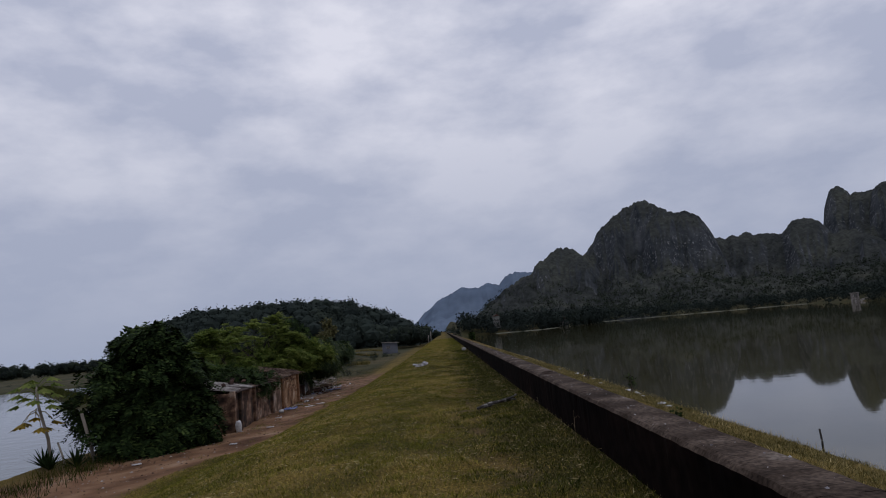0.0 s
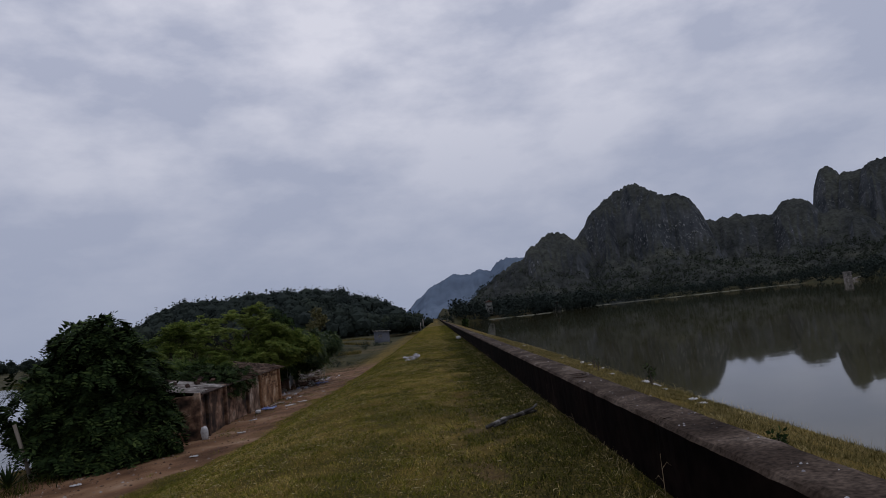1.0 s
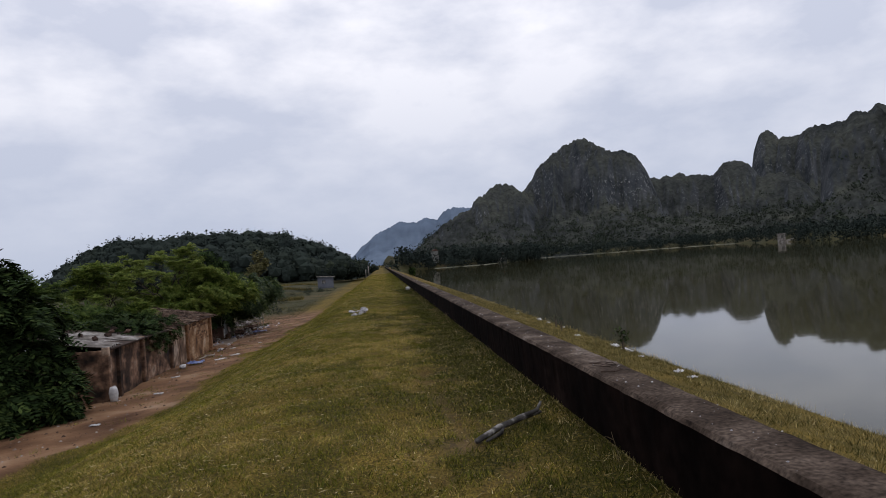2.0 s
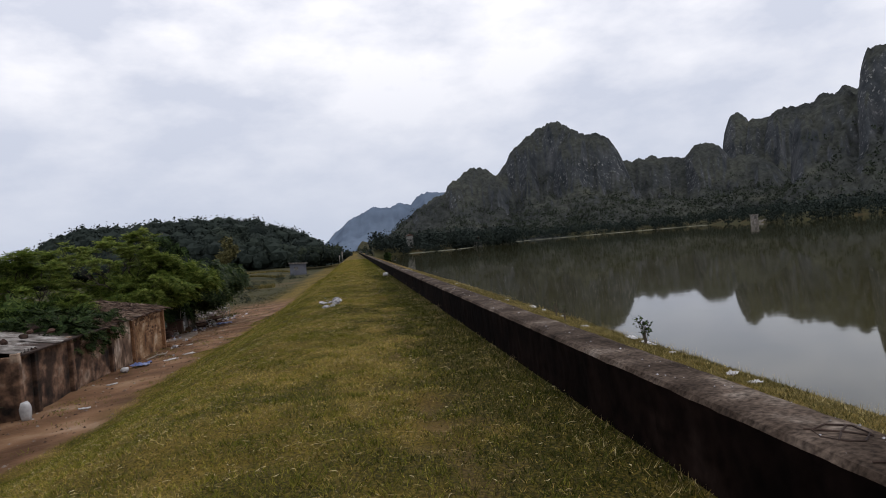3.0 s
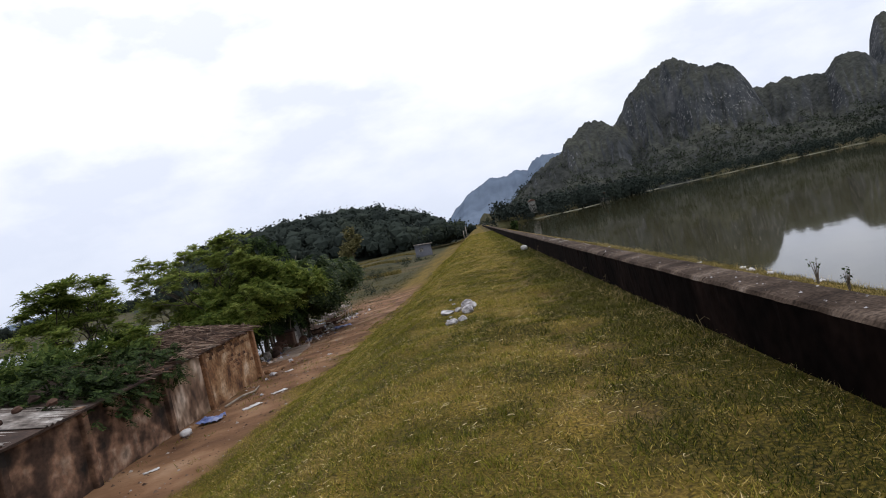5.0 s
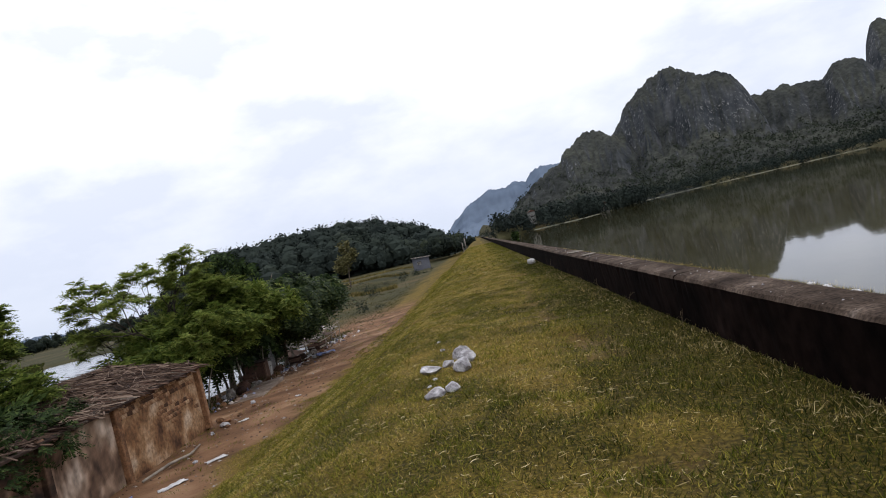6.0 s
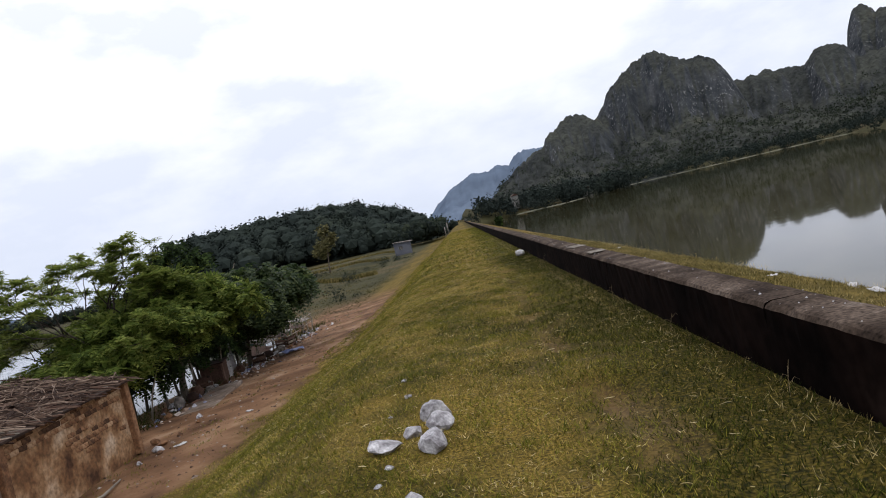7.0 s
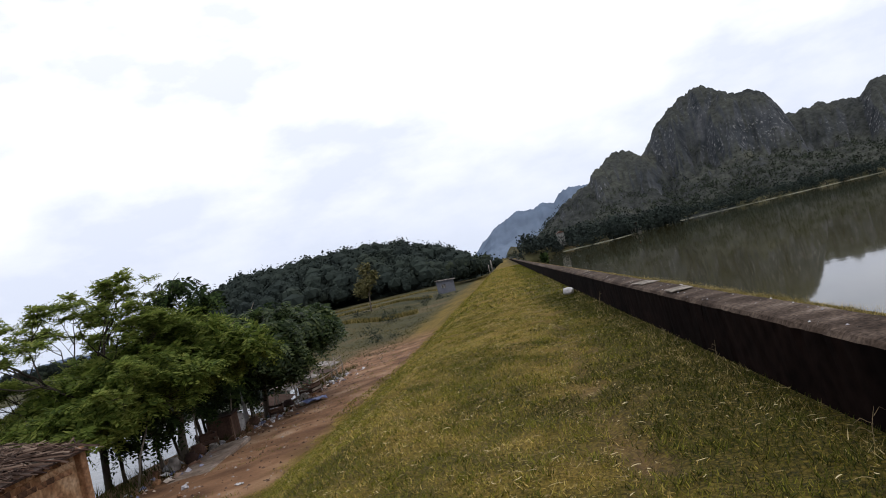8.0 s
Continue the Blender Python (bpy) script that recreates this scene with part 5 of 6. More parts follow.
# ---- on the crest ----
for k, (x, yy, s, fl) in enumerate([(-0.45, 26.3, 0.11, 1.0), (-0.42, 25.98, 0.105, 0.95), (-0.45, 25.6, 0.138, 0.7), (-0.8, 25.7, 0.115, 0.75), (-0.62, 25.95, 0.078, 0.85), (-0.75, 27.1, 0.042, 0.6), (-0.82, 27.6, 0.036, 0.5), (-0.74, 25.4, 0.036, 0.6), (-0.78, 25.15, 0.03, 0.6), (-0.7, 24.68, 0.122, 0.52), (-0.52, 24.68, 0.095, 0.62), (-0.86, 26.6, 0.026, 0.5)]):
    ob = new("stone", bm_mesh("stone", rock(k + 1, s * 0.95, fl * 0.82), M_STONE))
    ob.matrix_basis = pose(x, yy, gz(x, yy) + s * fl * 0.45, 0, 0, 47 * k)
    tagged(ob, "rough pale grey limestone lump on the grass", "stone", "stones on the crest")
log = thing("charred_branch", (1.15, 10.15, gz(1.15, 10.15)), "charred broken branch with ash-grey bark on the grass", "branch")
for pts, r in (([(-0.32, -0.36, 0.03), (-0.1, -0.12, 0.06), (0.12, 0.1, 0.06), (0.34, 0.3, 0.05)], [0.022, 0.026, 0.025, 0.014]), ([(-0.05, -0.05, 0.05), (-0.1, -0.22, 0.04), (-0.24, -0.38, 0.03)], [0.02, 0.017, 0.012]), ([(0.1, 0.12, 0.06), (0.28, 0.16, 0.1), (0.36, 0.36, 0.12)], [0.02, 0.017, 0.012])):
    bm = bmesh.new()
    add_tube(bm, pts, r, 7)
    part("piece", bm, M_CHAR, log, smooth=True)
sack((1.55, 41.0), (0.1, 0.18, 0.09), "white plastic sack lying at the foot of the wall", M_WHITE, 8, 20)
# broken capping on the wall
for k, (yy, ln, tilt, xx) in enumerate([(31.6, 0.4, -2, 1.98), (33.4, 0.5, 2, 2.0)]):
    bm = bmesh.new()
    add_box(bm, (0, 0, 0), (0.25, ln, 0.009), bevel=0.004)
    for v in bm.verts:
        v.co += Vector((0.02 * math.sin(17 * v.co.y + k), 0.05 * math.sin(11 * v.co.x + k), 0))
    ob = new("slab_piece", bm_mesh("slab_piece", bm, M_FLAKE))
    ob.matrix_basis = pose(xx, yy, WALL_H + 0.014, tilt * 0.25, 1, 9 * (k % 2) - 4)
    tagged(ob, "thin broken flake of pale render on the wall", "slab", "flakes on the wall")
# old scratches on the wall's top
for pts in ([(0.06, -0.12), (0.14, -0.05), (0.15, 0.06), (0.07, 0.12), (-0.02, 0.08), (-0.05, -0.02), (0.0, -0.1), (0.06, -0.12)], [(-0.04, 0.1), (0.05, 0.02), (0.13, -0.08)], [(-0.02, -0.08), (0.06, 0.01), (0.13, 0.07)], [(-0.08, -0.32), (0.02, -0.36), (0.1, -0.3), (0.12, -0.22)]):
    bm = bmesh.new()
    add_tube(bm, [(WALL_X + 0.14 + px, 10.2 + py, WALL_H + 0.001) for px, py in pts], [0.005] * len(pts), 5)
    part("scratch", bm, M_CHAR_DECK, wall_root, "dark scratched mark")
# dry stalks at the foot of the wall
rng = np.random.RandomState(91)
for k, (x, yy, h) in enumerate([(1.66, 6.3, 0.34), (1.7, 9.1, 0.2), (1.62, 14.6, 0.16), (1.68, 20.6, 0.22), (1.7, 25.2, 0.2), (1.7, 27.4, 0.17), (1.72, 29.8, 0.2), (1.64, 36.2, 0.3)]):
    bm = bmesh.new()
    a = rng.uniform(0, 6.28)
    d = Vector((math.cos(a), math.sin(a), 0)) * h * 0.25
    add_tube(bm, [(0, 0, -0.02), d * 0.3 + Vector((0, 0, h * 0.5)), d + Vector((0, 0, h))], [0.002, 0.0016, 0.0009], 5)
    for q in range(3):
        b = d * 0.25 * (q + 1) + Vector((0, 0, h * (0.3 + 0.22 * q)))
        c = rng.uniform(0, 6.28)
        add_tube(bm, [b, b + Vector((math.cos(c) * 0.05, math.sin(c) * 0.05, 0.03)), b + Vector((math.cos(c) * 0.09, math.sin(c) * 0.09, 0.0))], [0.0013, 0.0011, 0.0006], 4)
    ob = new("dry_stalk", bm_mesh("dry_stalk", bm, M_STALK))
    ob.matrix_basis = pose(x, yy, gz(x, yy))
    tagged(ob, "thin dead weed stalk at the foot of the wall", "weed", "stalks along the wall")
# crumbs on the wall's top
n = 520
cx, cy, cr = rng.uniform(WALL_X + 0.03, WALL_X + WALL_W - 0.03, n), rng.uniform(1.5, 42, n), 0.002 + 0.009 * rng.rand(n) ** 4
tri = np.array([(1, 0, 0), (-0.5, 0.87, 0), (-0.5, -0.87, 0), (0.1, 0, 0.8)])
cv = tri[None] * cr[:, None, None] * (1 + 0.5 * rng.rand(n, 4, 1)) + np.stack([cx, cy, np.full(n, WALL_H)], -1)[:, None]
cf = (np.arange(n)[:, None, None] * 4 + np.array([(0, 1, 3), (1, 2, 3), (2, 0, 3)])[None]).reshape(-1, 3)
tagged(new("wall_crumbs", mesh_of("wall_crumbs", cv.reshape(-1, 3), cf, M_STONE)), "pale crumbs of stone and mortar on the wall", "crumbs", kind="stuff")

# ---- on the lake bank ----
for k, (x, yy, sx, sy, tn) in enumerate([(6.9, 24.0, 0.38, 0.14, 80), (6.8, 33.0, 0.3, 0.1, 80), (6.15, 25.4, 0.17, 0.13, 0), (6.3, 18.4, 0.18, 0.1, 40), (6.95, 23.2, 0.5, 0.12, 85), (6.95, 32.2, 0.28, 0.1, 70), (6.4, 36.0, 0.14, 0.1, 0), (6.95, 34.0, 0.3, 0.12, 60), (6.2, 17.6, 0.14, 0.1, 0), (6.3, 50.0, 0.2, 0.12, 20), (6.8, 29.4, 0.14, 0.09, 10), (6.5, 21.0, 0.12, 0.08, 50)]):
    crumple("foam_scrap", (x, yy), (sx * 0.72, sy * 0.75, 0.045), "white foam and plastic washed up on the lake bank", M_WHITE, k + 30, "litter", tn)["group"] = "litter on the bank"


def sprig(at, height, label, seed, count=160, size=0.09):
    r = np.random.RandomState(seed)
    root = thing("shrub", (*at, gz(*at)), label, "shrub", "shrubs on the bank")
    tips = []
    for k in range(6):
        top = (0.09 * r.randn() * height, 0.09 * r.randn() * height, height * (0.6 + 0.4 * r.rand()))
        bm = bmesh.new()
        add_tube(bm, [(0, 0, -0.05), (top[0] * 0.4, top[1] * 0.4, top[2] * 0.5), top], [0.012, 0.009, 0.004], 4)
        part("stem", bm, M_BARK, root)
        tips.append(top)
        tips.append((top[0] * 0.7, top[1] * 0.7, top[2] * 0.72))
    v, f = leaf_cloud(r, tips, [(0.12 * height, 0.12 * height, 0.12 * height)] * len(tips), count, size, 0, 0.3, 1.4)
    part("leaves", mesh_of("leaves", v, f, M_LEAF_DARK), None, root)


sprig((6.65, 22.6), 0.72, "slender leafy shrub at the water's edge", 1, 130, 0.06)
sprig((6.1, 26.9), 0.5, "small twiggy shrub in the bank grass", 2, 26, 0.05)
sprig((6.3, 28.4), 0.55, "small twiggy shrub in the bank grass", 3, 22, 0.05)
sprig((3.4, 8.4), 0.35, "low leafy weed behind the wall", 4, 60, 0.05)
sprig((4.6, 103.0), 1.3, "round bush beside the wall", 6, 500, 0.3)
bm = bmesh.new()
add_tube(bm, [(7.5, 12.6, -2.0), (7.51, 12.6, -1.5), (7.5, 12.61, -1.25)], [0.02, 0.02, 0.018], 7)
tagged(new("stake", bm_mesh("stake", bm, M_CHAR, True)), "dark wooden stake standing in the shallows", "stake")

# ---- far buildings and posts ----
hut = thing("hut", (-12.0, 151.0, gz(-12, 151)), "small grey concrete hut with a flat pale roof", "hut", turn=6)
bm = bmesh.new()
add_box(bm, (0, 0, 1.1), (3.3, 3.0, 2.6), bevel=0.03)
part("wall", bm, M_HUT, hut)
bm = bmesh.new()
add_box(bm, (0.1, 0, 2.47), (3.9, 3.6, 0.14), (0, 4, 0), 0.02)
part("roof", bm, M_SHEET, hut, "pale flat roof slab")
bm = bmesh.new()
add_box(bm, (1.68, -0.3, 0.95), (0.06, 0.9, 1.9), bevel=0.01)
part("door", bm, M_CHAR, hut)
bm = bmesh.new()
add_box(bm, (-0.4, -1.53, 1.4), (0.8, 0.06, 0.7), bevel=0.01)
part("window", bm, M_CHAR, hut)
for k, (x, yy, h, r) in enumerate([(-2.6, 150.0, 2.2, 0.12), (-3.4, 158.0, 2.0, 0.1)]):
    bm = bmesh.new()
    add_tube(bm, [(0, 0, -0.3), (0, 0, h * 0.6), (0.02, 0, h)], [r, r * 0.95, r * 0.9], 8)
    ob = new("marker_post", bm_mesh("marker_post", bm, M_SHEET, True))
    ob.matrix_basis = pose(x, yy, gz(x, yy))
    tagged(ob, "pale concrete marker post beside the dam", "post", "marker posts")


M_LIME = stuff_colour("weathered_limewash", [(0.3, (0.13, 0.13, 0.12)), (0.7, (0.24, 0.24, 0.22))], 0.8, 0.9, fine=(4, 0.2))


def shore_house(az, dist, width, depth, height, turn, label):
    """A plain rendered house with a pitched roof and dark openings."""
    x, y = dist * math.sin(radians(az)), dist * math.cos(radians(az))
    root = thing("house", (x, y, max(gz(x, y), LAKE_Z + 0.3) - 0.2), label, "house", "houses on the far shore", turn=turn)
    bm = bmesh.new()
    add_box(bm, (0, 0, height / 2), (width, depth, height), bevel=0.04)
    part("wall", bm, M_LIME, root)
    bm = bmesh.new()
    ridge, over = height + 0.32 * width, 0.3
    v = [bm.verts.new(p) for p in ((-width / 2 - over, -depth / 2 - over, height - 0.1), (width / 2 + over, -depth / 2 - over, height - 0.1), (0, -depth / 2 - over, ridge), (-width / 2 - over, depth / 2 + over, height - 0.1), (width / 2 + over, depth / 2 + over, height - 0.1), (0, depth / 2 + over, ridge))]
    for q in ((0, 1, 2), (5, 4, 3), (0, 2, 5, 3), (1, 4, 5, 2), (0, 3, 4, 1)):
        bm.faces.new([v[k] for k in q])
    part("roof", bm, M_SLAT, root, "dark tiled roof")
    for k in range(max(1, int(height // 2.6))):
        bm = bmesh.new()
        add_box(bm, (0.2 - 0.4 * k, -depth / 2 - 0.02, 1.3 + 2.4 * k), (1.1, 0.06, 1.0), bevel=0.01)
        part("window", bm, M_CHAR, root)


shore_house(4.6, 300.0, 2.6, 4.0, 5.4, 4, "tall narrow pale house among the shore trees")
shore_house(10.2, 301.0, 4.0, 3.5, 3.4, -12, "low pale house among the shore trees")
n = 34
a = np.radians(np.concatenate([rng.uniform(8.0, 13.6, 24), rng.uniform(3.2, 6.8, 10)]))
d = np.concatenate([rng.uniform(287, 300, 24), rng.uniform(284, 298, 10)])
tx, ty = d * np.sin(a), d * np.cos(a)
woods("shore_trees", tx, ty, np.maximum(terrain(tx, ty), LAKE_Z) - 0.4, np.concatenate([rng.uniform(3.5, 6.8, 24), rng.uniform(2.2, 3.6, 10)]), "taller dark trees on the near point of the far shore", 19, per=300, leaf=0.12, material=M_WOODS, core=False)
tower = thing("intake_tower", (152.0, 246.0, LAKE_Z), "small pale concrete intake tower at the far shore", "tower", turn=-31)
bm = bmesh.new()
add_box(bm, (0, 0, 0.8), (2.7, 2.7, 4.6), bevel=0.05)
part("body", bm, M_SHEET, tower)
bm = bmesh.new()
add_box(bm, (0, 0, 3.2), (3.2, 3.2, 0.3), bevel=0.04)
part("roof_slab", bm, M_SHEET, tower)
bm = bmesh.new()
add_box(bm, (0.3, -1.37, 2.2), (0.9, 0.06, 1.1), bevel=0.01)
part("window", bm, M_CHAR, tower, "dark opening")
bm = bmesh.new()
n = 40
rows = []
for i in range(n + 1):
    u = 1.5 + 75 * i / n
    h = 0.8 + 0.4 * abs(math.sin(i * 0.7)) + 1.1 * math.exp(-((u - 17) / 6) ** 2)
    off = 4 * math.sin(i * 0.23) + 0.2 * u
    rows.append([bm.verts.new((u, off - 2.0, -0.6)), bm.verts.new((u, off - 0.8, h * 0.9)), bm.verts.new((u, off + 0.8, h)), bm.verts.new((u, off + 2.2, -0.6))])
for a, b in zip(rows, rows[1:]):
    for q in range(3):
        bm.faces.new((a[q], a[q + 1], b[q + 1], b[q]))
causeway = new("causeway", bm_mesh("causeway", bm, M_SHEET, True))
causeway.matrix_basis = pose(152.0, 246.0, LAKE_Z, 0, 0, -31)
tagged(causeway, "low pale earth causeway along the shore", "causeway", kind="structure")
tree("lone_tree", (-22.4, 130.0, gz(-22.4, 130)), "slim yellow-green tree in front of the wooded hill", (3.2, 0.16, 0, 0),
     [(0, 0, 4.6, 1.4, 1.3), (-0.7, 0, 3.4, 1.2, 1.0), (0.8, 0, 5.6, 1.2, 1.2), (0.2, 0, 6.9, 0.9, 0.9)], 2600, 0.36, stuff_colour("olive_leaves", [(0.2, (0.06, 0.06, 0.018)), (0.9, (0.15, 0.13, 0.05))], 0.5, 0.8, island=0.6), 17)
# bunds and reeds between pond and fields
for k, (x0, y0, x1, y1, w) in enumerate([(-11, 53.0, -24, 58.0, 1.2)]):
    d = math.hypot(x1 - x0, y1 - y0)
    bm = bmesh.new()
    n = 40
    rows = []
    for i in range(n + 1):
        t = i / n
        c = Vector((x0 + (x1 - x0) * t, y0 + (y1 - y0) * t + 0.6 * math.sin(9 * t + k), POND_Z))
        s = Vector((-(y1 - y0), x1 - x0, 0)).normalized()
        rows.append([bm.verts.new(c + s * w + Vector((0, 0, -0.4))), bm.verts.new(c + s * w * 0.5 + Vector((0, 0, 0.38))), bm.verts.new(c - s * w * 0.5 + Vector((0, 0, 0.4))), bm.verts.new(c - s * w + Vector((0, 0, -0.4)))])
    for a, b in zip(rows, rows[1:]):
        for q in range(3):
            bm.faces.new((a[q], a[q + 1], b[q + 1], b[q]))
    tagged(new("earth_bund", bm_mesh("earth_bund", bm, M_FOREST, True)), "low dark grassy bund dividing the ponds", "bund", "bunds", "structure")


# ---- grass ----
def blades(name, x, y, height, width, lean, label, material, rng):
    n = len(x)
    z = terrain(x, y) - 0.005
    a = rng.uniform(0, 2 * math.pi, n)
    b = rng.uniform(0, 2 * math.pi, n)
    h = height * (0.5 + rng.rand(n))
    ln = lean * (0.4 + rng.rand(n))
    w = width * (0.6 + 0.8 * rng.rand(n))
    p = np.stack([x, y, z], -1)
    side = np.stack([np.cos(a), np.sin(a), np.zeros(n)], -1) * w[:, None]
    way = np.stack([np.cos(b) * ln, np.sin(b) * ln, h], -1)
    v = np.stack([p - side, p + side, p + way], 1).reshape(-1, 3)
    f = np.arange(3 * n).reshape(-1, 3)
    return tagged(new(name, mesh_of(name, v, f, material)), label, "grass", kind="stuff")


M_BLADE = stuff_colour("grass_blades", [(0.28, (0.06, 0.058, 0.005)), (0.42, (0.165, 0.152, 0.016)), (0.55, (0.29, 0.242, 0.042)), (0.66, (0.34, 0.23, 0.065)), (0.82, (0.56, 0.44, 0.15))], 0.45, 0.8, island=0.5, spec=0.1)
M_GREEN = stuff_colour("green_blades", [(0.25, (0.032, 0.042, 0.004)), (0.52, (0.106, 0.110, 0.011)), (0.85, (0.25, 0.215, 0.034))], 0.6, 0.8, island=0.5, spec=0.1)
# lush green, darkened further for the wall's shade; pond weeds share it
M_LUSH_DARK = stuff_colour("lush_dark_blades", [(0.25, (0.010, 0.015, 0.002)), (0.52, (0.030, 0.038, 0.004)), (0.85, (0.072, 0.070, 0.011))], 0.6, 0.8, island=0.5, spec=0.1)
M_STRAW = stuff_colour("straw", [(0.2, (0.2, 0.15, 0.06)), (0.6, (0.4, 0.31, 0.12)), (0.9, (0.6, 0.5, 0.27))], 1.5, 0.8, island=0.8, spec=0.1)
M_BANK = stuff_colour("bank_grass", [(0.3, (0.05, 0.047, 0.012)), (0.55, (0.14, 0.115, 0.036)), (0.8, (0.3, 0.235, 0.1))], 0.5, 0.8, island=0.5, spec=0.1)
M_DEAD = stuff_colour("dead_leaves", [(0.15, (0.13, 0.095, 0.045)), (0.65, (0.28, 0.22, 0.1)), (0.97, (0.6, 0.51, 0.31))], 1.5, 0.8, island=0.9, spec=0.1)


def spread(n, x0, x1, y0, y1, rng):
    return rng.uniform(x0, x1, n), rng.uniform(y0, y1, n)


def tufts(n, per, x0, x1, y0, y1, size, rng):
    cx, cy = spread(n, x0, x1, y0, y1, rng)
    k = rng.randint(0, n, n * per)
    return np.clip(cx[k] + rng.randn(n * per) * size, x0, x1), cy[k] + rng.randn(n * per) * size


rng = np.random.RandomState(3)
x, yy = spread(900000, -6.2, 1.8, 1.5, 42.0, rng)
keep = x > -5.2 - 1.2 * smooth_step(22, 18, yy)
x, yy = x[keep], yy[keep]
keep = (dirt_amount(x, yy) < 0.4 + 0.3 * rng.rand(len(x))) & (rng.rand(len(x)) < 1.1 - 0.5 * dry_amount(x, yy))
x, yy = x[keep], yy[keep]
keep = rng.rand(len(x)) > 0.7 * dent_amount(x, yy)
x, yy = x[keep], yy[keep]
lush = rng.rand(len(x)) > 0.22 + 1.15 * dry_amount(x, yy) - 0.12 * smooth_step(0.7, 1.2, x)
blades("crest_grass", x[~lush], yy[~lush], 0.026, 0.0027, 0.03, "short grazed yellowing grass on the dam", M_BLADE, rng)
# damp picks lush blades by the wall, whose shade is in their colour
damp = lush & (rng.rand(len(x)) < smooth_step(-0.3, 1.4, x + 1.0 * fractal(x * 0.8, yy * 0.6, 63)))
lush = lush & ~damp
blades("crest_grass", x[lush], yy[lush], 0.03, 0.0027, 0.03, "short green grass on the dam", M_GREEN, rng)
blades("crest_grass", x[damp], yy[damp], 0.034, 0.003, 0.03, "lush grass beside the wall, darkened in colour for its shade", M_LUSH_DARK, rng)
x, yy = tufts(3600, 40, -4.8, 1.75, 1.5, 42.0, 0.06, rng)
keep = dirt_amount(x, yy) < 0.4
# tufts near the wall take the same shade-darkened green
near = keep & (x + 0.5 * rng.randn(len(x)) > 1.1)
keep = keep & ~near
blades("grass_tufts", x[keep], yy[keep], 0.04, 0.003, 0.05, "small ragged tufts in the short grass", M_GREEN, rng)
blades("grass_tufts", x[near], yy[near], 0.045, 0.003, 0.05, "ragged green tufts, darkened for the shade beside the wall", M_LUSH_DARK, rng)
x, yy = spread(90000, -5.5, 1.8, 42, 110, rng)
far_dry = rng.rand(len(x)) < dry_amount(x, yy)
blades("crest_grass", x[far_dry], yy[far_dry], 0.04, 0.014, 0.05, "short dry grass farther along the dam", M_BLADE, rng)
blades("crest_grass", x[~far_dry], yy[~far_dry], 0.045, 0.014, 0.05, "short green grass farther along the dam", M_GREEN, rng)
x, yy = tufts(9000, 14, -4.9, 1.8, 1.5, 42.0, 0.08, rng)
keep = (dirt_amount(x, yy) < 0.6) & (rng.rand(len(x)) < 0.16 + 1.1 * dry_amount(x, yy))
blades("straw_bits", x[keep], yy[keep], 0.012, 0.003, 0.06, "pale dead straw scattered over the grass", M_STRAW, rng)
x, yy = tufts(560, 12, 1.5, 1.8, 1.5, 60.0, 0.07, rng)
blades("wall_foot_grass", x, yy, 0.04, 0.0022, 0.05, "longer dry grass along the foot of the wall", M_STRAW, rng)


def curls(name, x, y, length, width, label, material, rng):
    """Curled dead grass leaves: short bent ribbons lying on the turf."""
    n, seg = len(x), 4
    a = rng.uniform(0, 2 * math.pi, n)
    bend = rng.randn(n) * 0.32
    ln = length * (0.4 + 1.1 * rng.rand(n) ** 2)
    rise = rng.uniform(-0.1, 0.35, n)
    lift = 0.012 + 0.02 * rng.rand(n)
    p = np.stack([x, y, terrain(x, y) + lift], -1)
    left, right = [], []
    for k in range(seg + 1):
        w = width * (0.25 + math.sin(math.pi * (k + 0.6) / (seg + 1.2))) * (0.6 + 0.8 * ((np.arange(n) % 17) / 17))
        tang = np.stack([np.cos(a), np.sin(a), np.zeros(n)], -1)
        side = np.stack([-np.sin(a) * 0.8, np.cos(a) * 0.8, np.full(n, 0.6)], -1) * w[:, None]
        left.append(p - side)
        right.append(p + side)
        p = p + tang * (ln / seg)[:, None]
        p[:, 2] += rise * (ln / seg) * math.cos(k * 0.9)
        a = a + bend
    rows = np.stack(left + right, 1)
    m = 2 * (seg + 1)
    f = np.concatenate([np.stack([np.arange(n) * m + k, np.arange(n) * m + k + 1, np.arange(n) * m + seg + 2 + k, np.arange(n) * m + seg + 1 + k], -1) for k in range(seg)])
    return tagged(new(name, mesh_of(name, rows.reshape(-1, 3), f, material)), label, "straw", kind="stuff")


x, yy = spread(46000, -4.2, 1.75, 1.5, 42.0, rng)
keep = rng.rand(len(x)) < (0.3 + 0.7 * (fractal(x * 0.9, yy * 0.7, 55) > 0.05)) * (1 - 0.55 * smooth_step(0.5, 1.3, x))
curls("dead_leaves", x[keep], yy[keep], 0.055, 0.0015, "curled dead grass leaves lying on the turf", M_DEAD, rng)
x, yy = tufts(80, 7, 1.3, 1.8, 1.5, 42.0, 0.12, rng)
curls("dead_leaves", x, yy, 0.075, 0.0011, "long bleached runners trailing along the wall's foot", M_DEAD, rng)
x, yy = spread(150000, 2.28, 7.3, 4.0, 80.0, rng)
keep = rng.rand(len(x)) < 0.5 + 0.5 * (fractal(x * 0.8, yy * 0.5, 71) > -0.1)
x, yy = x[keep], yy[keep]
blades("bank_grass", x, yy, 0.045, 0.006, 0.06, "yellowing grass on the lake bank", M_BANK, rng)
x, yy = tufts(900, 26, 4.2, 7.4, 4.0, 60.0, 0.1, rng)
blades("bank_tufts", x, yy, 0.075, 0.006, 0.06, "taller olive tufts towards the water", M_BANK, rng)
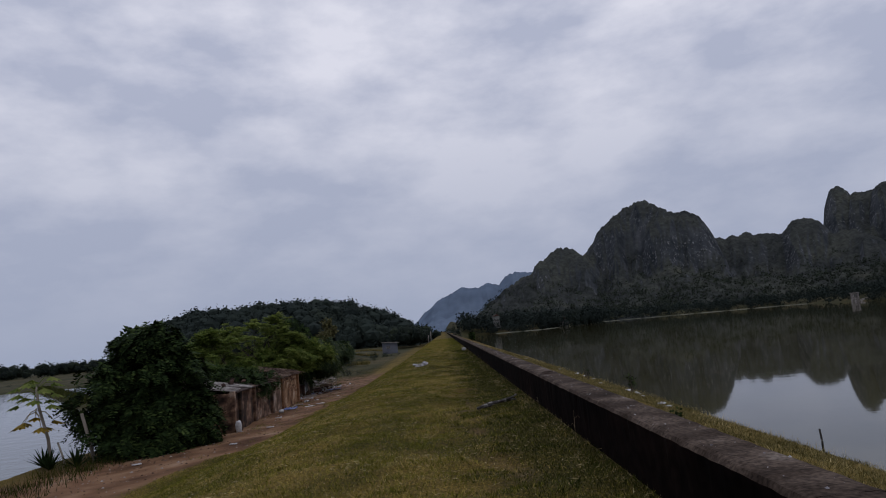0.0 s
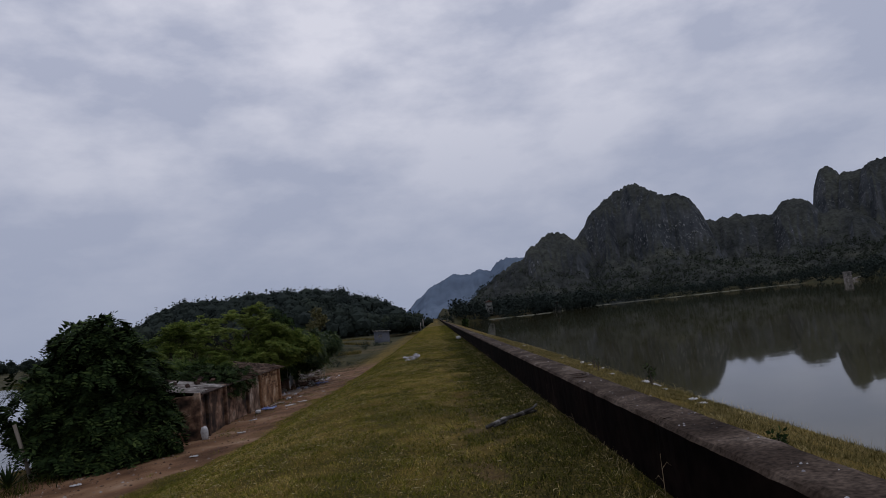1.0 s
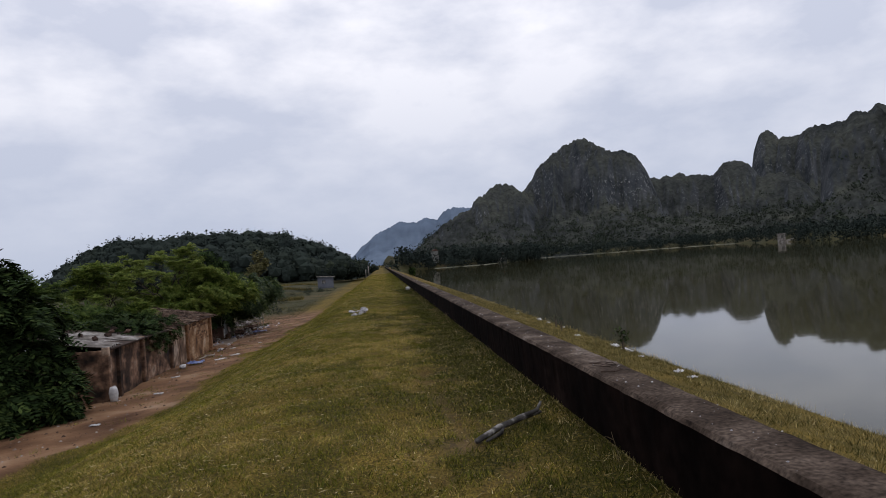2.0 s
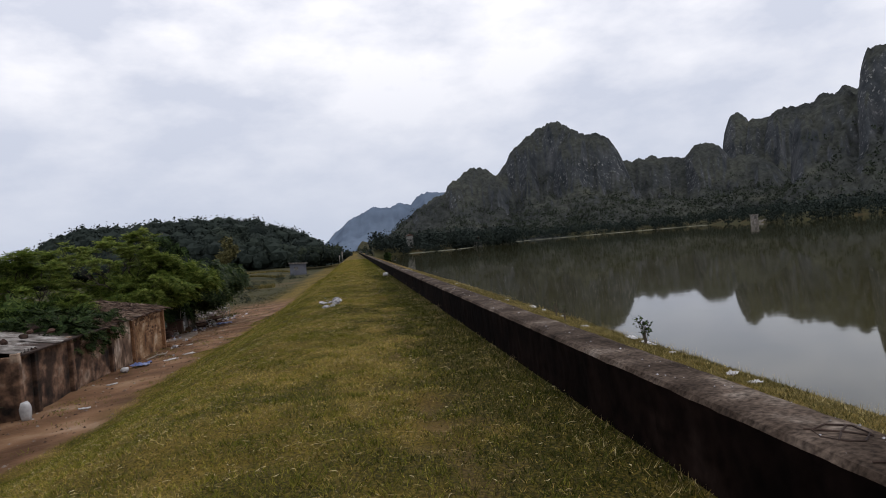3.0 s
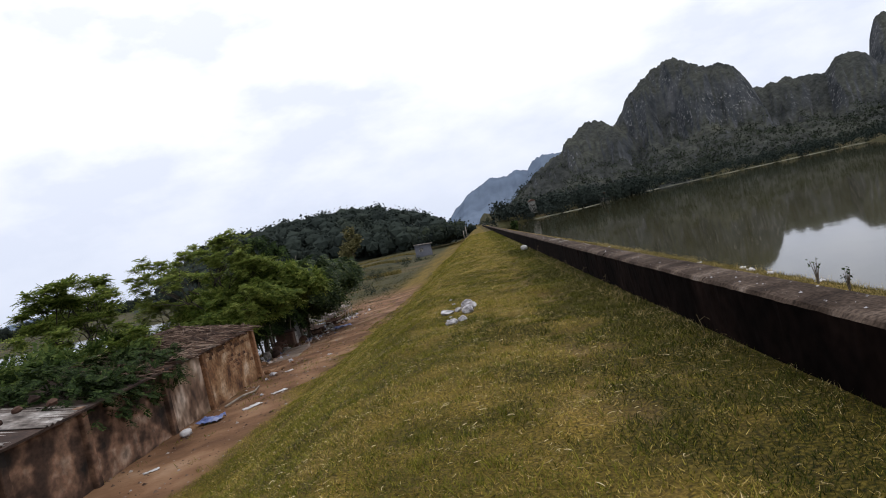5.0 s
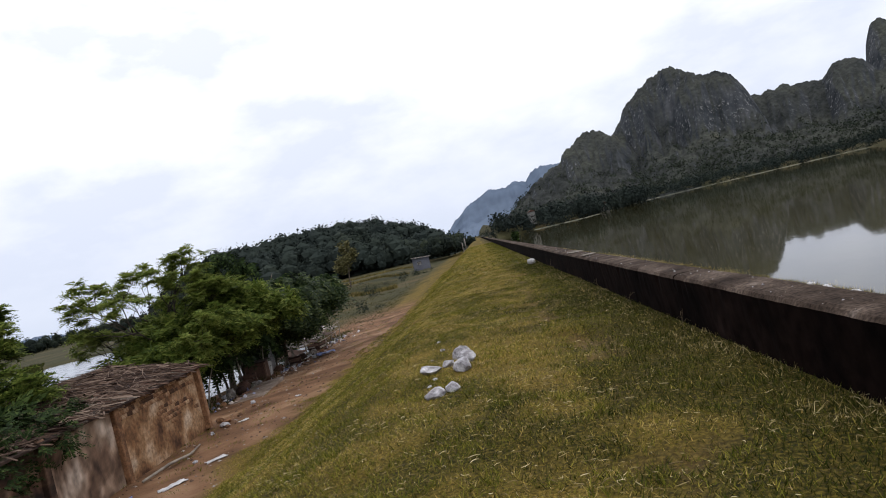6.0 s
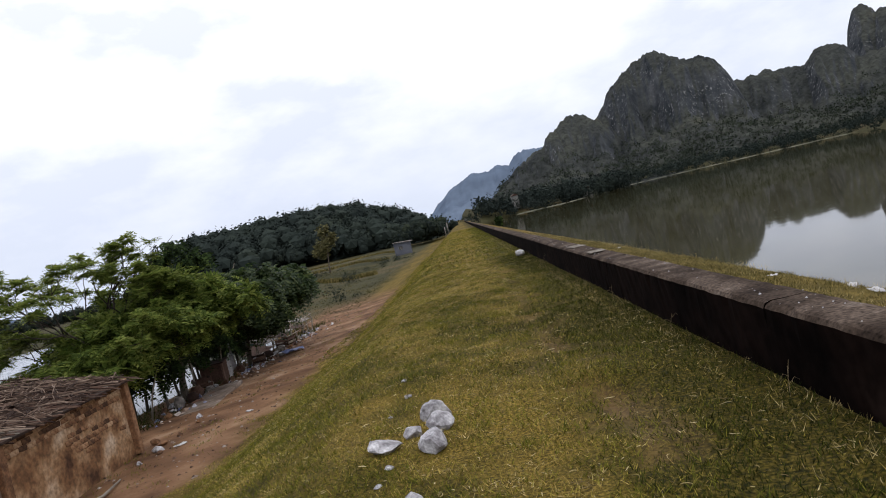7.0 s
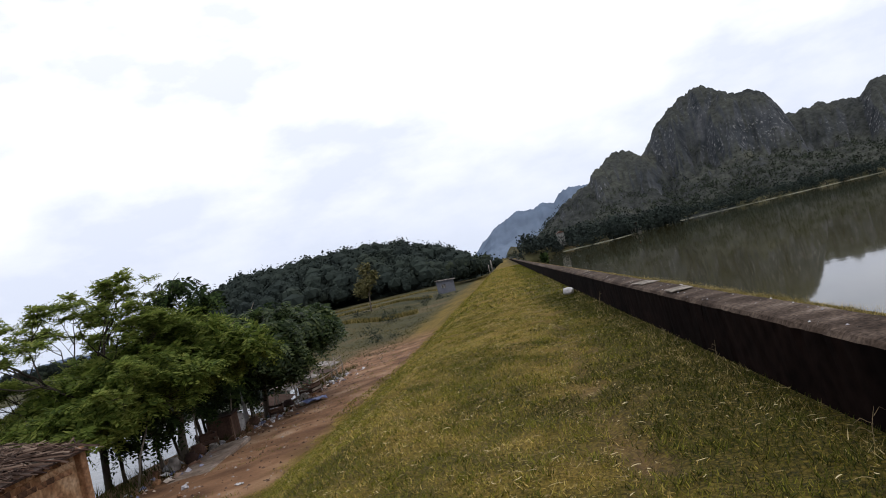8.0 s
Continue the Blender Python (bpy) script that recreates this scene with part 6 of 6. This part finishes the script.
x, yy = tufts(900, 14, 2.28, 7.3, 4.0, 80.0, 0.16, rng)
blades("bank_straw", x, yy, 0.07, 0.005, 0.06, "dry straw-coloured grass on the lake bank", M_STRAW, rng)
x, yy = tufts(220, 10, 6.7, 7.5, 4.0, 60.0, 0.12, rng)
blades("bank_reeds", x, yy, 0.15, 0.003, 0.06, "thin dry reeds at the water's edge", M_STRAW, rng)

# ---- pebbles and leaf litter on the dirt ----
rng = np.random.RandomState(12)
x, yy = spread(6000, -10.5, -4.6, 12.0, 66.0, rng)
keep = dirt_amount(x, yy) > 0.5
x, yy = x[keep], yy[keep]
n = len(x)
r = 0.01 + 0.03 * rng.rand(n) ** 4
z = terrain(x, yy)
corner = np.array([(1, 0, 0), (0, 1, 0), (-1, 0, 0), (0, -1, 0), (0, 0, 0.7)])
turn = rng.uniform(0, 6.28, n)
cs, sn = np.cos(turn)[:, None], np.sin(turn)[:, None]
c = corner[None] * (1 + 0.5 * rng.rand(n, 5, 1)) * r[:, None, None]
v = np.stack([c[:, :, 0] * cs - c[:, :, 1] * sn, c[:, :, 0] * sn + c[:, :, 1] * cs, c[:, :, 2]], -1) + np.stack([x, yy, z], -1)[:, None]
f = (np.arange(n)[:, None, None] * 5 + np.array([(0, 1, 4), (1, 2, 4), (2, 3, 4), (3, 0, 4)])[None]).reshape(-1, 3)
tagged(new("pebbles", mesh_of("pebbles", v.reshape(-1, 3), f, stuff_colour("pebbles", [(0.2, (0.04, 0.022, 0.014)), (0.65, (0.13, 0.08, 0.055)), (0.95, (0.3, 0.27, 0.24))], 3.0, 0.95, island=0.9))), "small stones and litter trodden into the dirt", "pebbles", kind="stuff")
x, yy = tufts(160, 26, -7.4, -4.4, 12.0, 62.0, 0.12, rng)
blades("track_weeds", x, yy, 0.05, 0.005, 0.05, "scattered weeds along the dirt track", M_GREEN, rng)
x, yy = tufts(260, 30, -10.6, -8.7, 12.0, 60.0, 0.25, rng)
blades("bank_weeds", x, yy, 0.22, 0.008, 0.12, "rank weeds along the pond bank", M_LUSH_DARK, rng)
x, yy = spread(34000, -45.0, -7.5, 56.0, 135.0, rng)
keep = (x < -6.5 - 0.03 * (yy - 56)) & (rng.rand(len(x)) < 0.25 + 0.75 * (fractal(x * 0.12, yy * 0.09, 50) > 0))
blades("field_weeds", x[keep], yy[keep], 0.1, 0.03, 0.2, "rank brown-green weeds over the fallow fields", stuff_colour("field_weeds", [(0.3, (0.028, 0.034, 0.012)), (0.55, (0.07, 0.066, 0.024)), (0.75, (0.14, 0.105, 0.05))], 0.12, 0.9, island=0.4, spec=0.05), rng)
x, yy = spread(80000, -76.0, -28.0, 52.0, 118.0, rng)
keep = bund_amount(x, yy) > 0.4
blades("bund_weeds", x[keep], yy[keep], 0.24, 0.03, 0.2, "green weeds on the bund between the ponds", M_LUSH_DARK, rng)
for y0, x0, x1, slope in ((104.0, -34.0, -11.0, -0.12), (140.0, -48.0, -14.0, 0.1), (178.0, -60.0, -15.0, -0.05)):
    x = rng.uniform(x0, x1, 5000)
    yy = y0 + slope * (x - x0) + 1.2 * np.sin(x * 0.21) + 0.35 * rng.randn(len(x))
    blades("terrace_grass", x, yy, 0.42, 0.06, 0.2, "paler grass along the edge of a field terrace", M_BANK, rng)
